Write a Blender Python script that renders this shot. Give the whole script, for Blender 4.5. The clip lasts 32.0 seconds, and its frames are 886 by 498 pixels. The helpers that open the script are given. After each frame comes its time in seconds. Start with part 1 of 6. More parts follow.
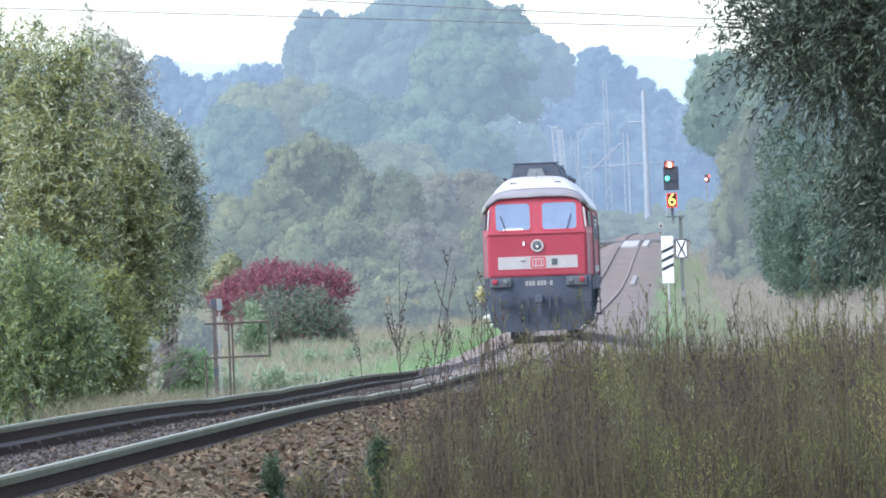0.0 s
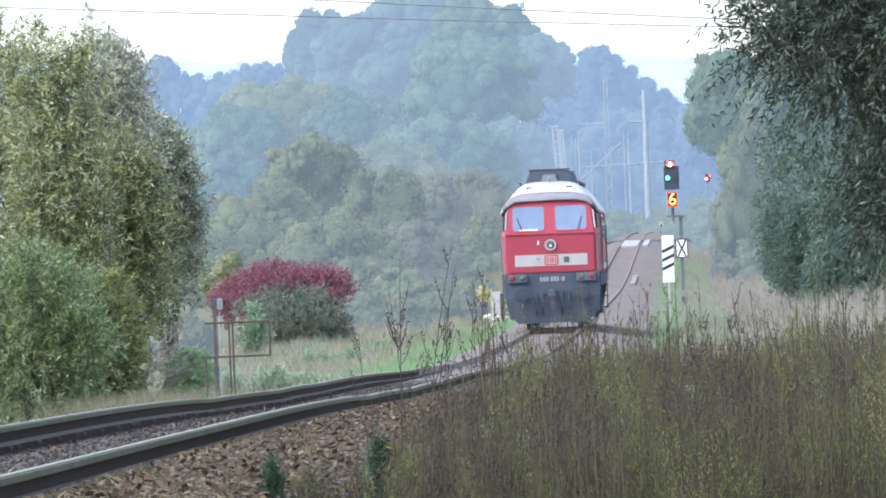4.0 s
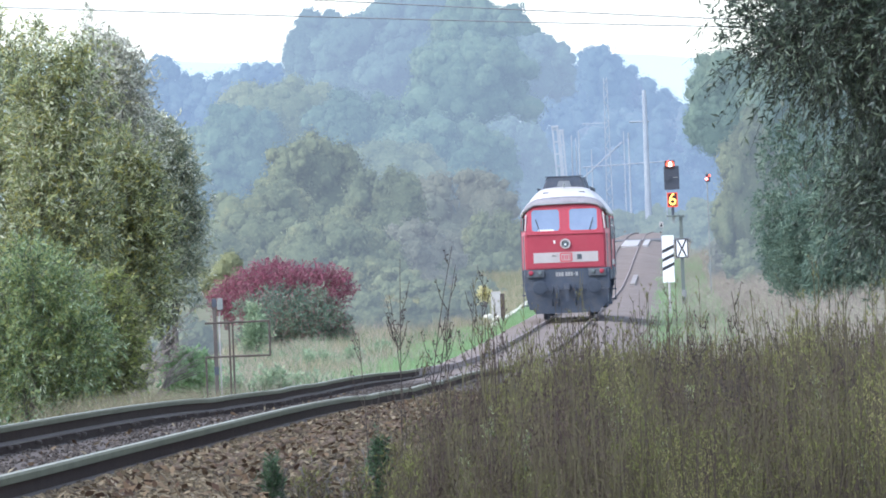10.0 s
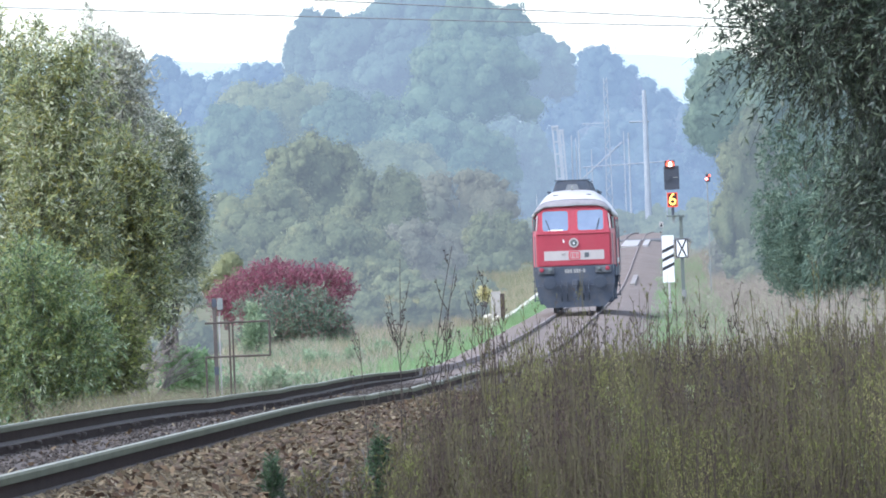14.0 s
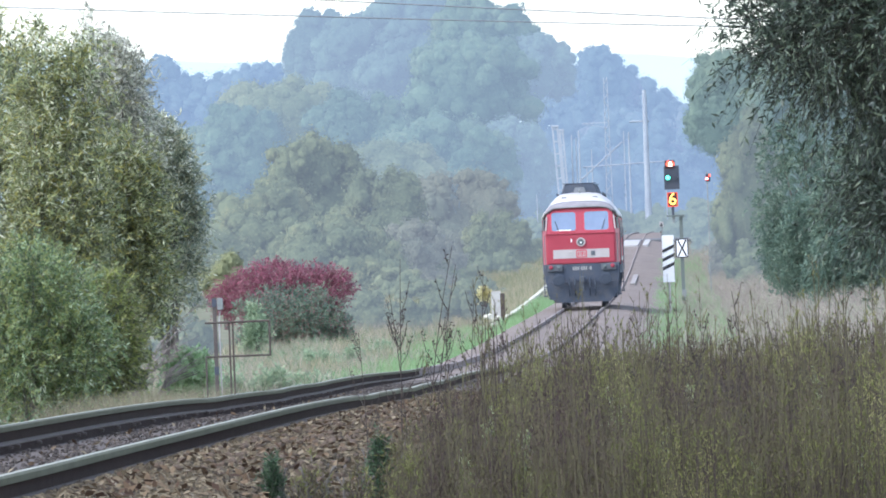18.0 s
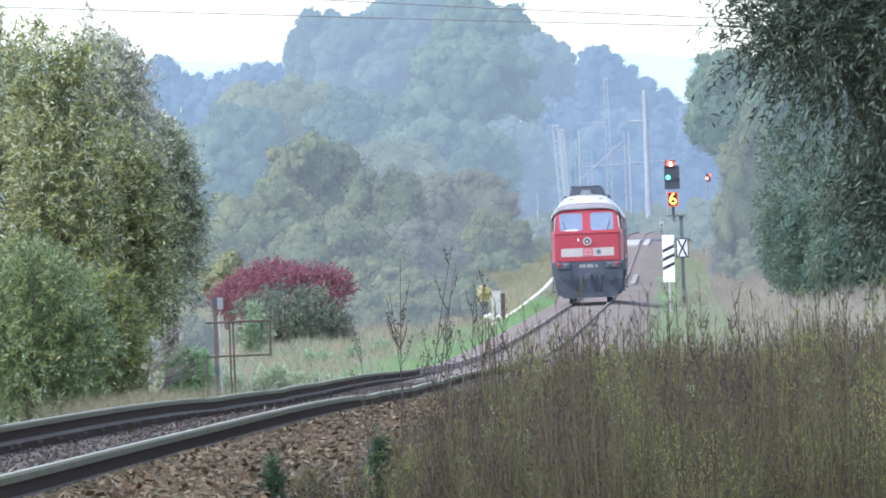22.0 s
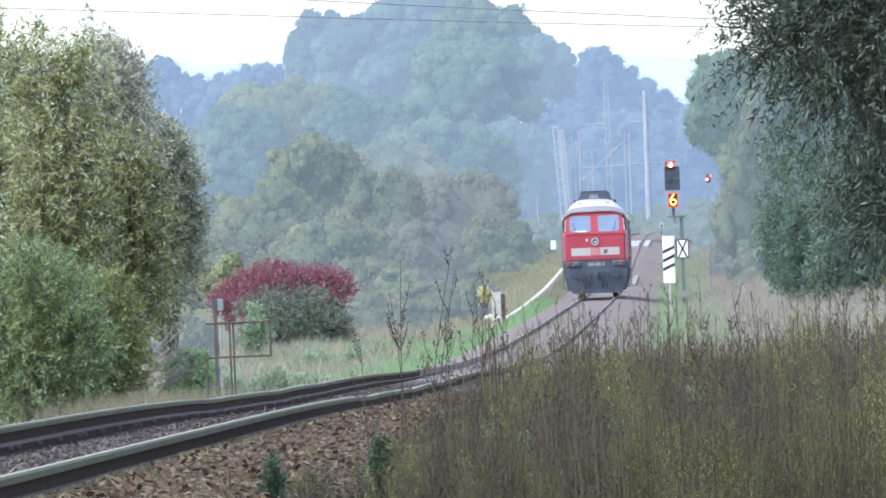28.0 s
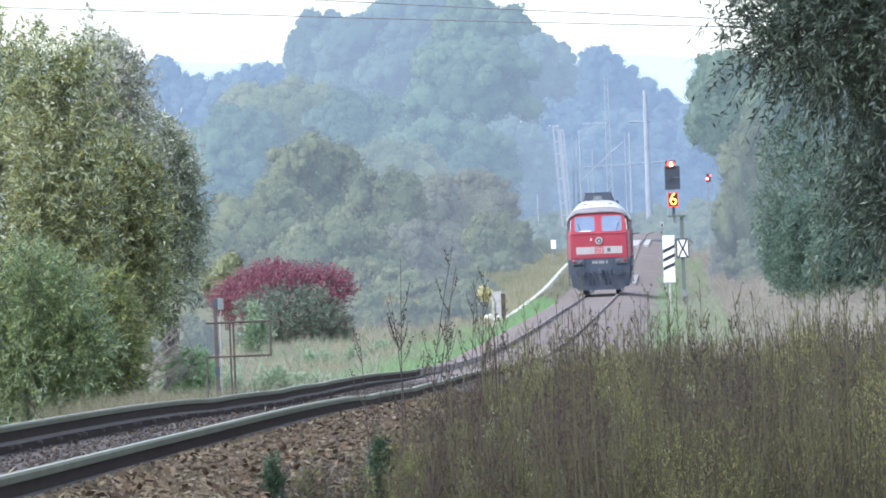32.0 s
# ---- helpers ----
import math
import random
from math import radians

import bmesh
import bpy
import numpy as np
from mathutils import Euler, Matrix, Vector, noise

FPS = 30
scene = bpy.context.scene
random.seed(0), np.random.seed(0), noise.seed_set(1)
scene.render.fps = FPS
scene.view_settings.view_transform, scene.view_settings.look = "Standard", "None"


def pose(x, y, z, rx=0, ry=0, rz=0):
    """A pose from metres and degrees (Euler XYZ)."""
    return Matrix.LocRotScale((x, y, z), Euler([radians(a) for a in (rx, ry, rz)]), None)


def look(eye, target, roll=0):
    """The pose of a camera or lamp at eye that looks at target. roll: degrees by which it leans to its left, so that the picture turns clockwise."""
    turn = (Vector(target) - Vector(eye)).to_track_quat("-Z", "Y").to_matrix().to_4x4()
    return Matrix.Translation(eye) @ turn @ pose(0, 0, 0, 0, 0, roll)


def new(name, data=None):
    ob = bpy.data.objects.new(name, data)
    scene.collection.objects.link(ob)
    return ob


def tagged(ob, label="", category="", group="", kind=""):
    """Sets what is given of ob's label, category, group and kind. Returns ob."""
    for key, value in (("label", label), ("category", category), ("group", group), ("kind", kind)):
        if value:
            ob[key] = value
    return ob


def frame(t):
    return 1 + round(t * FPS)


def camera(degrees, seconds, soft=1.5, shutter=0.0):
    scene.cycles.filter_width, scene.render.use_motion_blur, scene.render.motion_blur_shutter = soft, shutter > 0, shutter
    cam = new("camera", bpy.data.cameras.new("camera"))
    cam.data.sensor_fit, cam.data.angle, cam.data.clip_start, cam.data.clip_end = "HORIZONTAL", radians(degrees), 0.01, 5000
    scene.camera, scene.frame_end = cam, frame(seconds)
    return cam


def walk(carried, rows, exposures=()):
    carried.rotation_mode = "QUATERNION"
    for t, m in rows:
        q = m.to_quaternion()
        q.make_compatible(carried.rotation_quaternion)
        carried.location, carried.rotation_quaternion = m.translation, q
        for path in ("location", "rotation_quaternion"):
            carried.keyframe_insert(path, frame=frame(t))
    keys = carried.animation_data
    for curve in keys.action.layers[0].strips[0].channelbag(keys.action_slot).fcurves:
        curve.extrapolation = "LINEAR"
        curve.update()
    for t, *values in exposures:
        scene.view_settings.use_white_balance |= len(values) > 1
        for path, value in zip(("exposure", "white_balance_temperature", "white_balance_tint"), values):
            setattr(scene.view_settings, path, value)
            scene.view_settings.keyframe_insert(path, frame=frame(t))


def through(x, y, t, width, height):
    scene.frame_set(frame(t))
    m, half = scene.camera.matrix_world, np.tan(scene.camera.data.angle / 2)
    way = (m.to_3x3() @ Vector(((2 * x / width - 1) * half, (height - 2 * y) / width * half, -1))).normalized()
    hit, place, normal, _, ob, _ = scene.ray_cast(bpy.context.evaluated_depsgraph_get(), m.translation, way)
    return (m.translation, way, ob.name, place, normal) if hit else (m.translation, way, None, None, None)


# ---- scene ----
# the camera stands still on a tripod that leans a little
cam = camera(5.61, 32.0, soft=1.8)
EYE = (0.0, 0.0, 2.64)
SWAY = ((0.0, 0.06, 0.06), (2.0, 0.03, 0.0), (6.0, 0.0, 0.0), (14.0, 0.0, 0.0), (17.0, 0.0, -0.02), (20.0, -0.04, -0.03), (23.0, -0.04, -0.05), (25.0, -0.08, 0.0), (28.0, -0.06, 0.06), (29.0, -0.05, 0.07), (30.0, -0.05, 0.0), (31.0, -0.10, 0.15), (32.0, -0.08, 0.0))
walk(cam, [(t, look(EYE, (dx, 1000.0, 1.98 + dz), -2.2)) for t, dx, dz in SWAY], exposures=[(0.0, 1.14, 5960, 10), (32.0, 1.14, 5960, 10)])

# ---- daylight: a bright veiled sky and a soft high sun ----
SUN_EL, SUN_AZ = radians(50), radians(-125)
world = bpy.data.worlds.new("sky")
scene.world = world
world.use_nodes = True
wn = world.node_tree.nodes
sky = wn.new("ShaderNodeTexSky")
sky.sky_type, sky.sun_disc = "NISHITA", False
sky.sun_elevation, sky.sun_rotation = SUN_EL, SUN_AZ
sky.air_density, sky.dust_density, sky.ozone_density = 1.0, 1.5, 1.0
soften = wn.new("ShaderNodeHueSaturation")
soften.inputs["Saturation"].default_value = 0.68
soften.inputs["Value"].default_value = 1.6
world.node_tree.links.new(sky.outputs[0], soften.inputs["Color"])
world.node_tree.links.new(soften.outputs[0], wn["Background"].inputs[0])
wn["Background"].inputs[1].default_value = 0.15
sun = new("sun", bpy.data.lights.new("sun", "SUN"))
sun.data.energy, sun.data.angle, sun.data.color = 1.1, radians(36), (1.0, 0.97, 0.93)
sun.matrix_world = look((math.sin(SUN_AZ) * math.cos(SUN_EL) * 100, math.cos(SUN_AZ) * math.cos(SUN_EL) * 100, math.sin(SUN_EL) * 100), (0, 0, 0))


# ---- helpers for meshes and parts ----
def link_mesh(name, bm, material, parent=None, label="", smooth=False):
    me = bpy.data.meshes.new(name)
    bm.to_mesh(me)
    bm.free()
    if smooth:
        me.polygons.foreach_set("use_smooth", [True] * len(me.polygons))
    if material:
        me.materials.append(material)
    ob = new(name, me)
    ob.parent = parent
    return tagged(ob, label)


def part(name, bm, material, parent, label="", smooth=False):
    return link_mesh(name, bm, material, parent, label, smooth)


def thing(name, x, y, z, label, category, group="", kind="", turn=0):
    ob = new(name)
    ob.matrix_basis = pose(x, y, z, 0, 0, turn)
    ob.empty_display_size = 0.2
    return tagged(ob, label, category, group, kind)


def box(size, at=(0, 0, 0), bevel=0.0, rot=(0, 0, 0), bm=None):
    """A box with softened edges, added to bm."""
    own = bmesh.new()
    bmesh.ops.create_cube(own, size=1)
    bmesh.ops.scale(own, vec=size, verts=own.verts)
    if bevel:
        bmesh.ops.bevel(own, geom=own.edges[:], offset=bevel, segments=2, profile=0.6, affect="EDGES")
    bmesh.ops.transform(own, matrix=pose(*at, *rot), verts=own.verts)
    return merge(own, bm)


def merge(own, bm):
    if bm is None:
        return own
    me = bpy.data.meshes.new("tmp")
    own.to_mesh(me)
    own.free()
    bm.from_mesh(me)
    bpy.data.meshes.remove(me)
    return bm


def rod(a, b, r, r2=None, sides=8, bm=None, caps=True):
    """A tapered round bar from a to b."""
    own = bmesh.new()
    a, b = Vector(a), Vector(b)
    bmesh.ops.create_cone(own, cap_ends=caps, segments=sides, radius1=r, radius2=r if r2 is None else r2, depth=(b - a).length)
    turn = (b - a).to_track_quat("Z", "Y").to_matrix().to_4x4()
    bmesh.ops.transform(own, matrix=Matrix.Translation((a + b) / 2) @ turn, verts=own.verts)
    return merge(own, bm)


def lathe(profile, sides=24, axis_pose=None, bm=None):
    """A turned piece: profile rows of (radius, height) about the local z axis."""
    own = bmesh.new()
    rings = []
    for r, z in profile:
        rings.append([own.verts.new((r * math.cos(2 * math.pi * k / sides), r * math.sin(2 * math.pi * k / sides), z)) for k in range(sides)])
    for lo, hi in zip(rings, rings[1:]):
        for k in range(sides):
            own.faces.new((lo[k], lo[(k + 1) % sides], hi[(k + 1) % sides], hi[k]))
    for ring, flip in ((rings[0], True), (rings[-1], False)):
        own.faces.new(ring[::-1] if flip else ring)
    if axis_pose is not None:
        bmesh.ops.transform(own, matrix=axis_pose, verts=own.verts)
    return merge(own, bm)


def loft(rings, closed=True, caps=True):
    """Skin over rings of equally many points."""
    bm = bmesh.new()
    vs = [[bm.verts.new(p) for p in ring] for ring in rings]
    n = len(vs[0])
    for lo, hi in zip(vs, vs[1:]):
        for k in range(n if closed else n - 1):
            bm.faces.new((lo[k], lo[(k + 1) % n], hi[(k + 1) % n], hi[k]))
    if caps:
        bm.faces.new(vs[0][::-1])
        bm.faces.new(vs[-1])
    bmesh.ops.recalc_face_normals(bm, faces=bm.faces[:])
    return bm


def tube(points, radii, sides=7):
    """A bent round stem through the points."""
    rings = []
    points = [Vector(q) for q in points]
    for k, q in enumerate(points):
        way = (points[min(k + 1, len(points) - 1)] - points[max(k - 1, 0)]).normalized()
        one = way.orthogonal().normalized() if abs(way.z) < 0.9 else (Vector((1, 0, 0)) - way * way.x).normalized()
        two = way.cross(one)
        rings.append([q + (one * math.cos(2 * math.pi * j / sides) + two * math.sin(2 * math.pi * j / sides)) * radii[k] for j in range(sides)])
    return loft(rings)


def plate(outline, depth, at=None):
    """A flat plate of the outline (x, z), its face towards -y."""
    bm = bmesh.new()
    front = [bm.verts.new((x, 0, z)) for x, z in outline]
    back = [bm.verts.new((x, depth, z)) for x, z in outline]
    n = len(front)
    bm.faces.new(front)
    bm.faces.new(back[::-1])
    for k in range(n):
        bm.faces.new((front[k], back[k], back[(k + 1) % n], front[(k + 1) % n]))
    bmesh.ops.recalc_face_normals(bm, faces=bm.faces[:])
    if at is not None:
        bmesh.ops.transform(bm, matrix=at, verts=bm.verts)
    return bm


def rounded(x0, x1, z0, z1, r, seg=5):
    pts = []
    for cx, cz, a0 in ((x1 - r, z1 - r, 0), (x0 + r, z1 - r, 90), (x0 + r, z0 + r, 180), (x1 - r, z0 + r, 270)):
        for k in range(seg + 1):
            a = radians(a0 + 90 * k / seg)
            pts.append((cx + r * math.cos(a), cz + r * math.sin(a)))
    return pts


def frame_ring(outer, inner, depth, at=None):
    """A rim between two outlines of equally many points."""
    bm = bmesh.new()
    rows = [[bm.verts.new((x, y, z)) for x, z in o] for o, y in ((outer, depth), (outer, 0), (inner, 0), (inner, depth))]
    n = len(outer)
    for lo, hi in zip(rows, rows[1:]):
        for k in range(n):
            bm.faces.new((lo[k], lo[(k + 1) % n], hi[(k + 1) % n], hi[k]))
    bmesh.ops.recalc_face_normals(bm, faces=bm.faces[:])
    if at is not None:
        bmesh.ops.transform(bm, matrix=at, verts=bm.verts)
    return bm


def polygons_mesh(name, verts, sides, material):
    """A mesh of many loose polygons from an array (n, sides, 3)."""
    n = len(verts)
    me = bpy.data.meshes.new(name)
    me.vertices.add(n * sides)
    me.vertices.foreach_set("co", np.ascontiguousarray(verts, dtype=np.float32).ravel())
    me.loops.add(n * sides)
    me.loops.foreach_set("vertex_index", np.arange(n * sides, dtype=np.int32))
    me.polygons.add(n)
    me.polygons.foreach_set("loop_start", np.arange(0, n * sides, sides, dtype=np.int32))
    me.update()
    me.materials.append(material)
    return me


# ---- materials ----
class Nodes:
    def __init__(self, name):
        self.material = bpy.data.materials.new(name)
        self.material.use_nodes = True
        self.tree = self.material.node_tree
        self.bsdf = self.tree.nodes["Principled BSDF"]
        self.out = self.tree.nodes["Material Output"]

    def add(self, kind, **values):
        node = self.tree.nodes.new(kind)
        for key, value in values.items():
            node.inputs[key].default_value = value
        return node

    def join(self, a, b):
        self.tree.links.new(a, b)

    def noise(self, scale, detail=4.0, rough=0.6, stretch=(1, 1, 1)):
        place = self.add("ShaderNodeTexCoord")
        mapping = self.add("ShaderNodeMapping")
        mapping.inputs["Scale"].default_value = stretch
        self.join(place.outputs["Object"], mapping.inputs["Vector"])
        n = self.add("ShaderNodeTexNoise", Scale=scale, Detail=detail, Roughness=rough)
        self.join(mapping.outputs[0], n.inputs["Vector"])
        return n.outputs["Fac"]

    def ramp(self, fac, stops):
        r = self.add("ShaderNodeValToRGB")
        while len(r.color_ramp.elements) < len(stops):
            r.color_ramp.elements.new(0.5)
        for e, (p, c) in zip(r.color_ramp.elements, stops):
            e.position, e.color = p, (*c, 1)
        self.join(fac, r.inputs[0])
        return r.outputs[0]

    def mix(self, fac, a, b, mode="MIX"):
        m = self.tree.nodes.new("ShaderNodeMix")
        m.data_type, m.blend_type = "RGBA", mode
        for socket, value in ((m.inputs[0], fac), (m.inputs[6], a), (m.inputs[7], b)):
            if isinstance(value, (int, float)):
                socket.default_value = value
            elif isinstance(value, tuple):
                socket.default_value = (*value, 1)
            else:
                self.join(value, socket)
        return m.outputs[2]

    def bump(self, height, strength, distance):
        b = self.add("ShaderNodeBump", Strength=strength, Distance=distance)
        self.join(height, b.inputs["Height"])
        self.join(b.outputs[0], self.bsdf.inputs["Normal"])


def surface(name, dark, light, scale=3.0, fine=40.0, rough=0.7, metal=0.0, bump=0.3, depth=0.01, stretch=(1, 1, 1), dirt=None, dirt_amount=0.5, spec=0.35):
    """A weathered surface: broad patches, fine grain and optional dirt."""
    m = Nodes(name)
    broad, grain = m.noise(scale, 5, 0.65, stretch), m.noise(fine, 3, 0.6, stretch)
    both = m.mix(0.4, broad, grain)
    col = m.ramp(both, ((0.3, dark), (0.7, light)))
    if dirt:
        mask = m.ramp(m.noise(scale * 1.7, 6, 0.7), ((0.45, (0, 0, 0)), (0.75, (dirt_amount,) * 3)))
        col = m.mix(mask, col, dirt)
    m.join(col, m.bsdf.inputs["Base Color"])
    m.bsdf.inputs["Roughness"].default_value = rough
    m.bsdf.inputs["Metallic"].default_value = metal
    m.bsdf.inputs["Specular IOR Level"].default_value = spec
    if bump:
        m.bump(grain, bump, depth)
    return m.material


def foliage(name, stops, broad=0.3, through=0.3, gloss=0.5, haze_glow=None, patchy=0.5, soft=False, stretch=(1, 1, 1)):
    """Leaves that differ one by one and patch by patch. With an emission colour, distance haze is painted in as glow,
    mid-distance scrub included.
    """
    m = Nodes(name)
    geo = m.add("ShaderNodeNewGeometry")
    patch = m.noise(broad, 3, 0.6, stretch)
    one = m.mix(patchy, geo.outputs["Random Per Island"], patch)
    col = m.ramp(one, stops)
    m.join(col, m.bsdf.inputs["Base Color"])
    m.bsdf.inputs["Roughness"].default_value = gloss
    m.bsdf.inputs["Specular IOR Level"].default_value = 0.5 if gloss < 0.5 else 0.15
    lit = m.add("ShaderNodeBsdfTranslucent")
    m.join(col, lit.inputs[0])
    mix = m.add("ShaderNodeMixShader")
    mix.inputs[0].default_value = through
    m.join(m.bsdf.outputs[0], mix.inputs[1])
    m.join(lit.outputs[0], mix.inputs[2])
    m.join(mix.outputs[0], m.out.inputs[0])
    if soft:
        # leaves of a billow share its rounded normal, so far crowns shade softly
        round_normal = m.add("ShaderNodeAttribute")
        round_normal.attribute_name = "billow"
        m.join(round_normal.outputs["Vector"], m.bsdf.inputs["Normal"])
        m.join(round_normal.outputs["Vector"], lit.inputs["Normal"])
    # even glow over every leaf in place of haze
    if haze_glow:
        m.bsdf.inputs["Emission Color"].default_value = (*haze_glow, 1)
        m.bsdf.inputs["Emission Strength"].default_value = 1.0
    return m.material


def lamp_glow(name, colour, strength):
    m = Nodes(name)
    m.bsdf.inputs["Base Color"].default_value = (*colour, 1)
    m.bsdf.inputs["Emission Color"].default_value = (*colour, 1)
    m.bsdf.inputs["Emission Strength"].default_value = strength
    return m.material


M_SOIL = surface("soil_and_turf", (0.10, 0.10, 0.065), (0.19, 0.17, 0.12), 0.25, 6, 0.95, spec=0.1, dirt=(0.10, 0.14, 0.065), dirt_amount=0.8)
# Far ballast: its paleness is distance haze put into the base colour.
M_HAZEBALLAST = surface("ballast_bed", (0.115, 0.093, 0.082), (0.25, 0.208, 0.182), 0.5, 9, 0.9, bump=0.8, depth=0.03, spec=0.1, dirt=(0.115, 0.085, 0.066), dirt_amount=0.85)
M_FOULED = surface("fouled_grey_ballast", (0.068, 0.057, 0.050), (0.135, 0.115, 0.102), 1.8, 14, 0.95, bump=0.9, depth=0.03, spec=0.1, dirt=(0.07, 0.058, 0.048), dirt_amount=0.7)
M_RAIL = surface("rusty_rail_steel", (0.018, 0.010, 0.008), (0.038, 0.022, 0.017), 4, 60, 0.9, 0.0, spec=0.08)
# Pale tan: distance haze on the far rails put into their colour.
M_HAZERAIL = surface("haze_paled_rail_steel", (0.19, 0.158, 0.148), (0.29, 0.245, 0.232), 4, 60, 0.9, spec=0.08)
M_RAILTOP = surface("worn_rail_head", (0.076, 0.074, 0.046), (0.130, 0.127, 0.082), 1.5, 30, 0.8, 0.0, bump=0.05, spec=0.1)
M_POLISHED = surface("polished_rail_steel", (0.18, 0.175, 0.13), (0.25, 0.243, 0.185), 1.2, 50, 0.6, 0.1, bump=0.03)
M_FOOT = surface("rail_foot_steel", (0.075, 0.058, 0.048), (0.13, 0.105, 0.088), 4, 60, 0.8, spec=0.1)
M_SLEEPER = surface("dark_sleeper", (0.05, 0.042, 0.038), (0.11, 0.095, 0.085), 5, 40, 0.95)
M_CONCRETE = surface("weathered_concrete", (0.30, 0.29, 0.27), (0.48, 0.46, 0.43), 2, 40, 0.9, dirt=(0.18, 0.17, 0.13))
# The red leans to pink to carry distance haze over the locomotive.
M_RED = surface("haze_tinted_red_paint", (0.265, 0.027, 0.045), (0.34, 0.042, 0.064), 0.8, 25, 0.5, bump=0.03, dirt=(0.26, 0.055, 0.065), dirt_amount=0.5)
M_ROOFWHITE = surface("dusty_white_roof_paint", (0.36, 0.342, 0.335), (0.49, 0.468, 0.455), 0.9, 20, 0.6, bump=0.05, dirt=(0.5, 0.49, 0.49), dirt_amount=0.4)
M_GREY = surface("grey_metal_paint", (0.12, 0.13, 0.14), (0.19, 0.20, 0.21), 1.2, 25, 0.7, bump=0.05)
M_BROW = surface("grey_roof_brow", (0.15, 0.138, 0.145), (0.29, 0.272, 0.28), 1.4, 25, 0.7, bump=0.05)
# Both blacks below are lifted to blue-grey in place of haze.
M_DARK = surface("haze_lifted_black", (0.040, 0.050, 0.070), (0.072, 0.086, 0.115), 1.6, 30, 0.8, bump=0.2, dirt=(0.12, 0.11, 0.10), dirt_amount=0.5)
M_GREASE = surface("greasy_black_steel", (0.036, 0.044, 0.06), (0.062, 0.072, 0.09), 4, 40, 0.8, spec=0.1)
M_BAND = surface("off_white_band", (0.33, 0.30, 0.29), (0.41, 0.38, 0.365), 2, 30, 0.5, bump=0.02)
M_WHITE = surface("white_enamel", (0.74, 0.75, 0.75), (0.86, 0.86, 0.86), 2, 30, 0.4, bump=0.02, dirt=(0.55, 0.54, 0.5), dirt_amount=0.3)
M_BLACK = surface("black_enamel", (0.015, 0.015, 0.018), (0.035, 0.035, 0.04), 2, 30, 0.5, bump=0.02)
M_STEEL = surface("galvanised_steel", (0.16, 0.17, 0.16), (0.28, 0.29, 0.28), 3, 40, 0.6, 0.4)
M_RUST = surface("rust_brown_steel", (0.05, 0.039, 0.034), (0.10, 0.078, 0.066), 5, 50, 0.85, 0.1)
M_BARK = surface("grey_bark", (0.08, 0.07, 0.06), (0.18, 0.16, 0.14), 6, 40, 0.95, bump=0.8, depth=0.02, stretch=(1, 1, 0.3))
M_DARKTWIG = surface("dark_willow_twig", (0.02, 0.018, 0.016), (0.045, 0.04, 0.035), 6, 40, 0.9)
# Pale blue base stands in for sky reflection and haze on the panes.
M_PANE = surface("cab_window_glass", (0.14, 0.18, 0.26), (0.19, 0.24, 0.33), 0.6, 3, 0.08, bump=0.0)
M_RUBBER = surface("window_rubber", (0.33, 0.042, 0.055), (0.41, 0.055, 0.072), 4, 40, 0.7)
M_LENS = surface("lamp_glass", (0.06, 0.072, 0.075), (0.14, 0.16, 0.16), 6, 30, 0.12)

# Palest stop: silvery undersides and painted leaf glints together.
M_WILLOW = foliage("silvery_willow_leaves", ((0.28, (0.105, 0.12, 0.065)), (0.42, (0.205, 0.235, 0.11)), (0.50, (0.40, 0.35, 0.10)), (0.58, (0.305, 0.36, 0.16)), (0.74, (0.60, 0.60, 0.43))), 0.5, 0.5, 0.35, patchy=0.5)
M_DRYWILLOW = foliage("grey_brown_willow_leaves", ((0.28, (0.21, 0.205, 0.175)), (0.45, (0.34, 0.335, 0.26)), (0.56, (0.42, 0.43, 0.30)), (0.72, (0.68, 0.66, 0.57))), 0.6, 0.5, 0.45)
M_GREYWILLOW = foliage("grey_willow_leaves", ((0.28, (0.15, 0.18, 0.13)), (0.44, (0.28, 0.315, 0.215)), (0.54, (0.40, 0.39, 0.22)), (0.72, (0.68, 0.69, 0.58))), 0.5, 0.5, 0.35)
M_SALLOW = foliage("green_sallow_leaves", ((0.22, (0.065, 0.10, 0.05)), (0.42, (0.15, 0.215, 0.085)), (0.54, (0.29, 0.30, 0.095)), (0.66, (0.24, 0.32, 0.16)), (0.8, (0.50, 0.54, 0.40))), 0.6, 0.45, 0.35)
M_LIMEWILLOW = foliage("yellow_green_willow_leaves", ((0.25, (0.09, 0.11, 0.055)), (0.42, (0.19, 0.225, 0.08)), (0.55, (0.33, 0.36, 0.10)), (0.7, (0.28, 0.26, 0.12)), (0.82, (0.52, 0.50, 0.34))), 0.9, 0.45, 0.35)
M_GREENBUSH = foliage("fresh_green_bush_leaves", ((0.2, (0.05, 0.11, 0.05)), (0.5, (0.09, 0.18, 0.08)), (0.8, (0.16, 0.26, 0.13))), 0.6, 0.3, 0.4)
M_HERBSOFT = foliage("soft_green_herbs", ((0.35, (0.20, 0.27, 0.17)), (0.5, (0.27, 0.355, 0.22)), (0.65, (0.38, 0.43, 0.28))), 1.2, 0.4, 0.6, patchy=0.6)
M_FRESHBUSH = foliage("fresh_pale_green_leaves", ((0.3, (0.28, 0.40, 0.20)), (0.5, (0.40, 0.54, 0.28)), (0.7, (0.52, 0.62, 0.38))), 1.2, 0.5, 0.6)
M_HERB = foliage("dark_green_herb", ((0.25, (0.038, 0.066, 0.038)), (0.5, (0.064, 0.105, 0.056)), (0.75, (0.11, 0.155, 0.085))), 2.0, 0.3, 0.6)
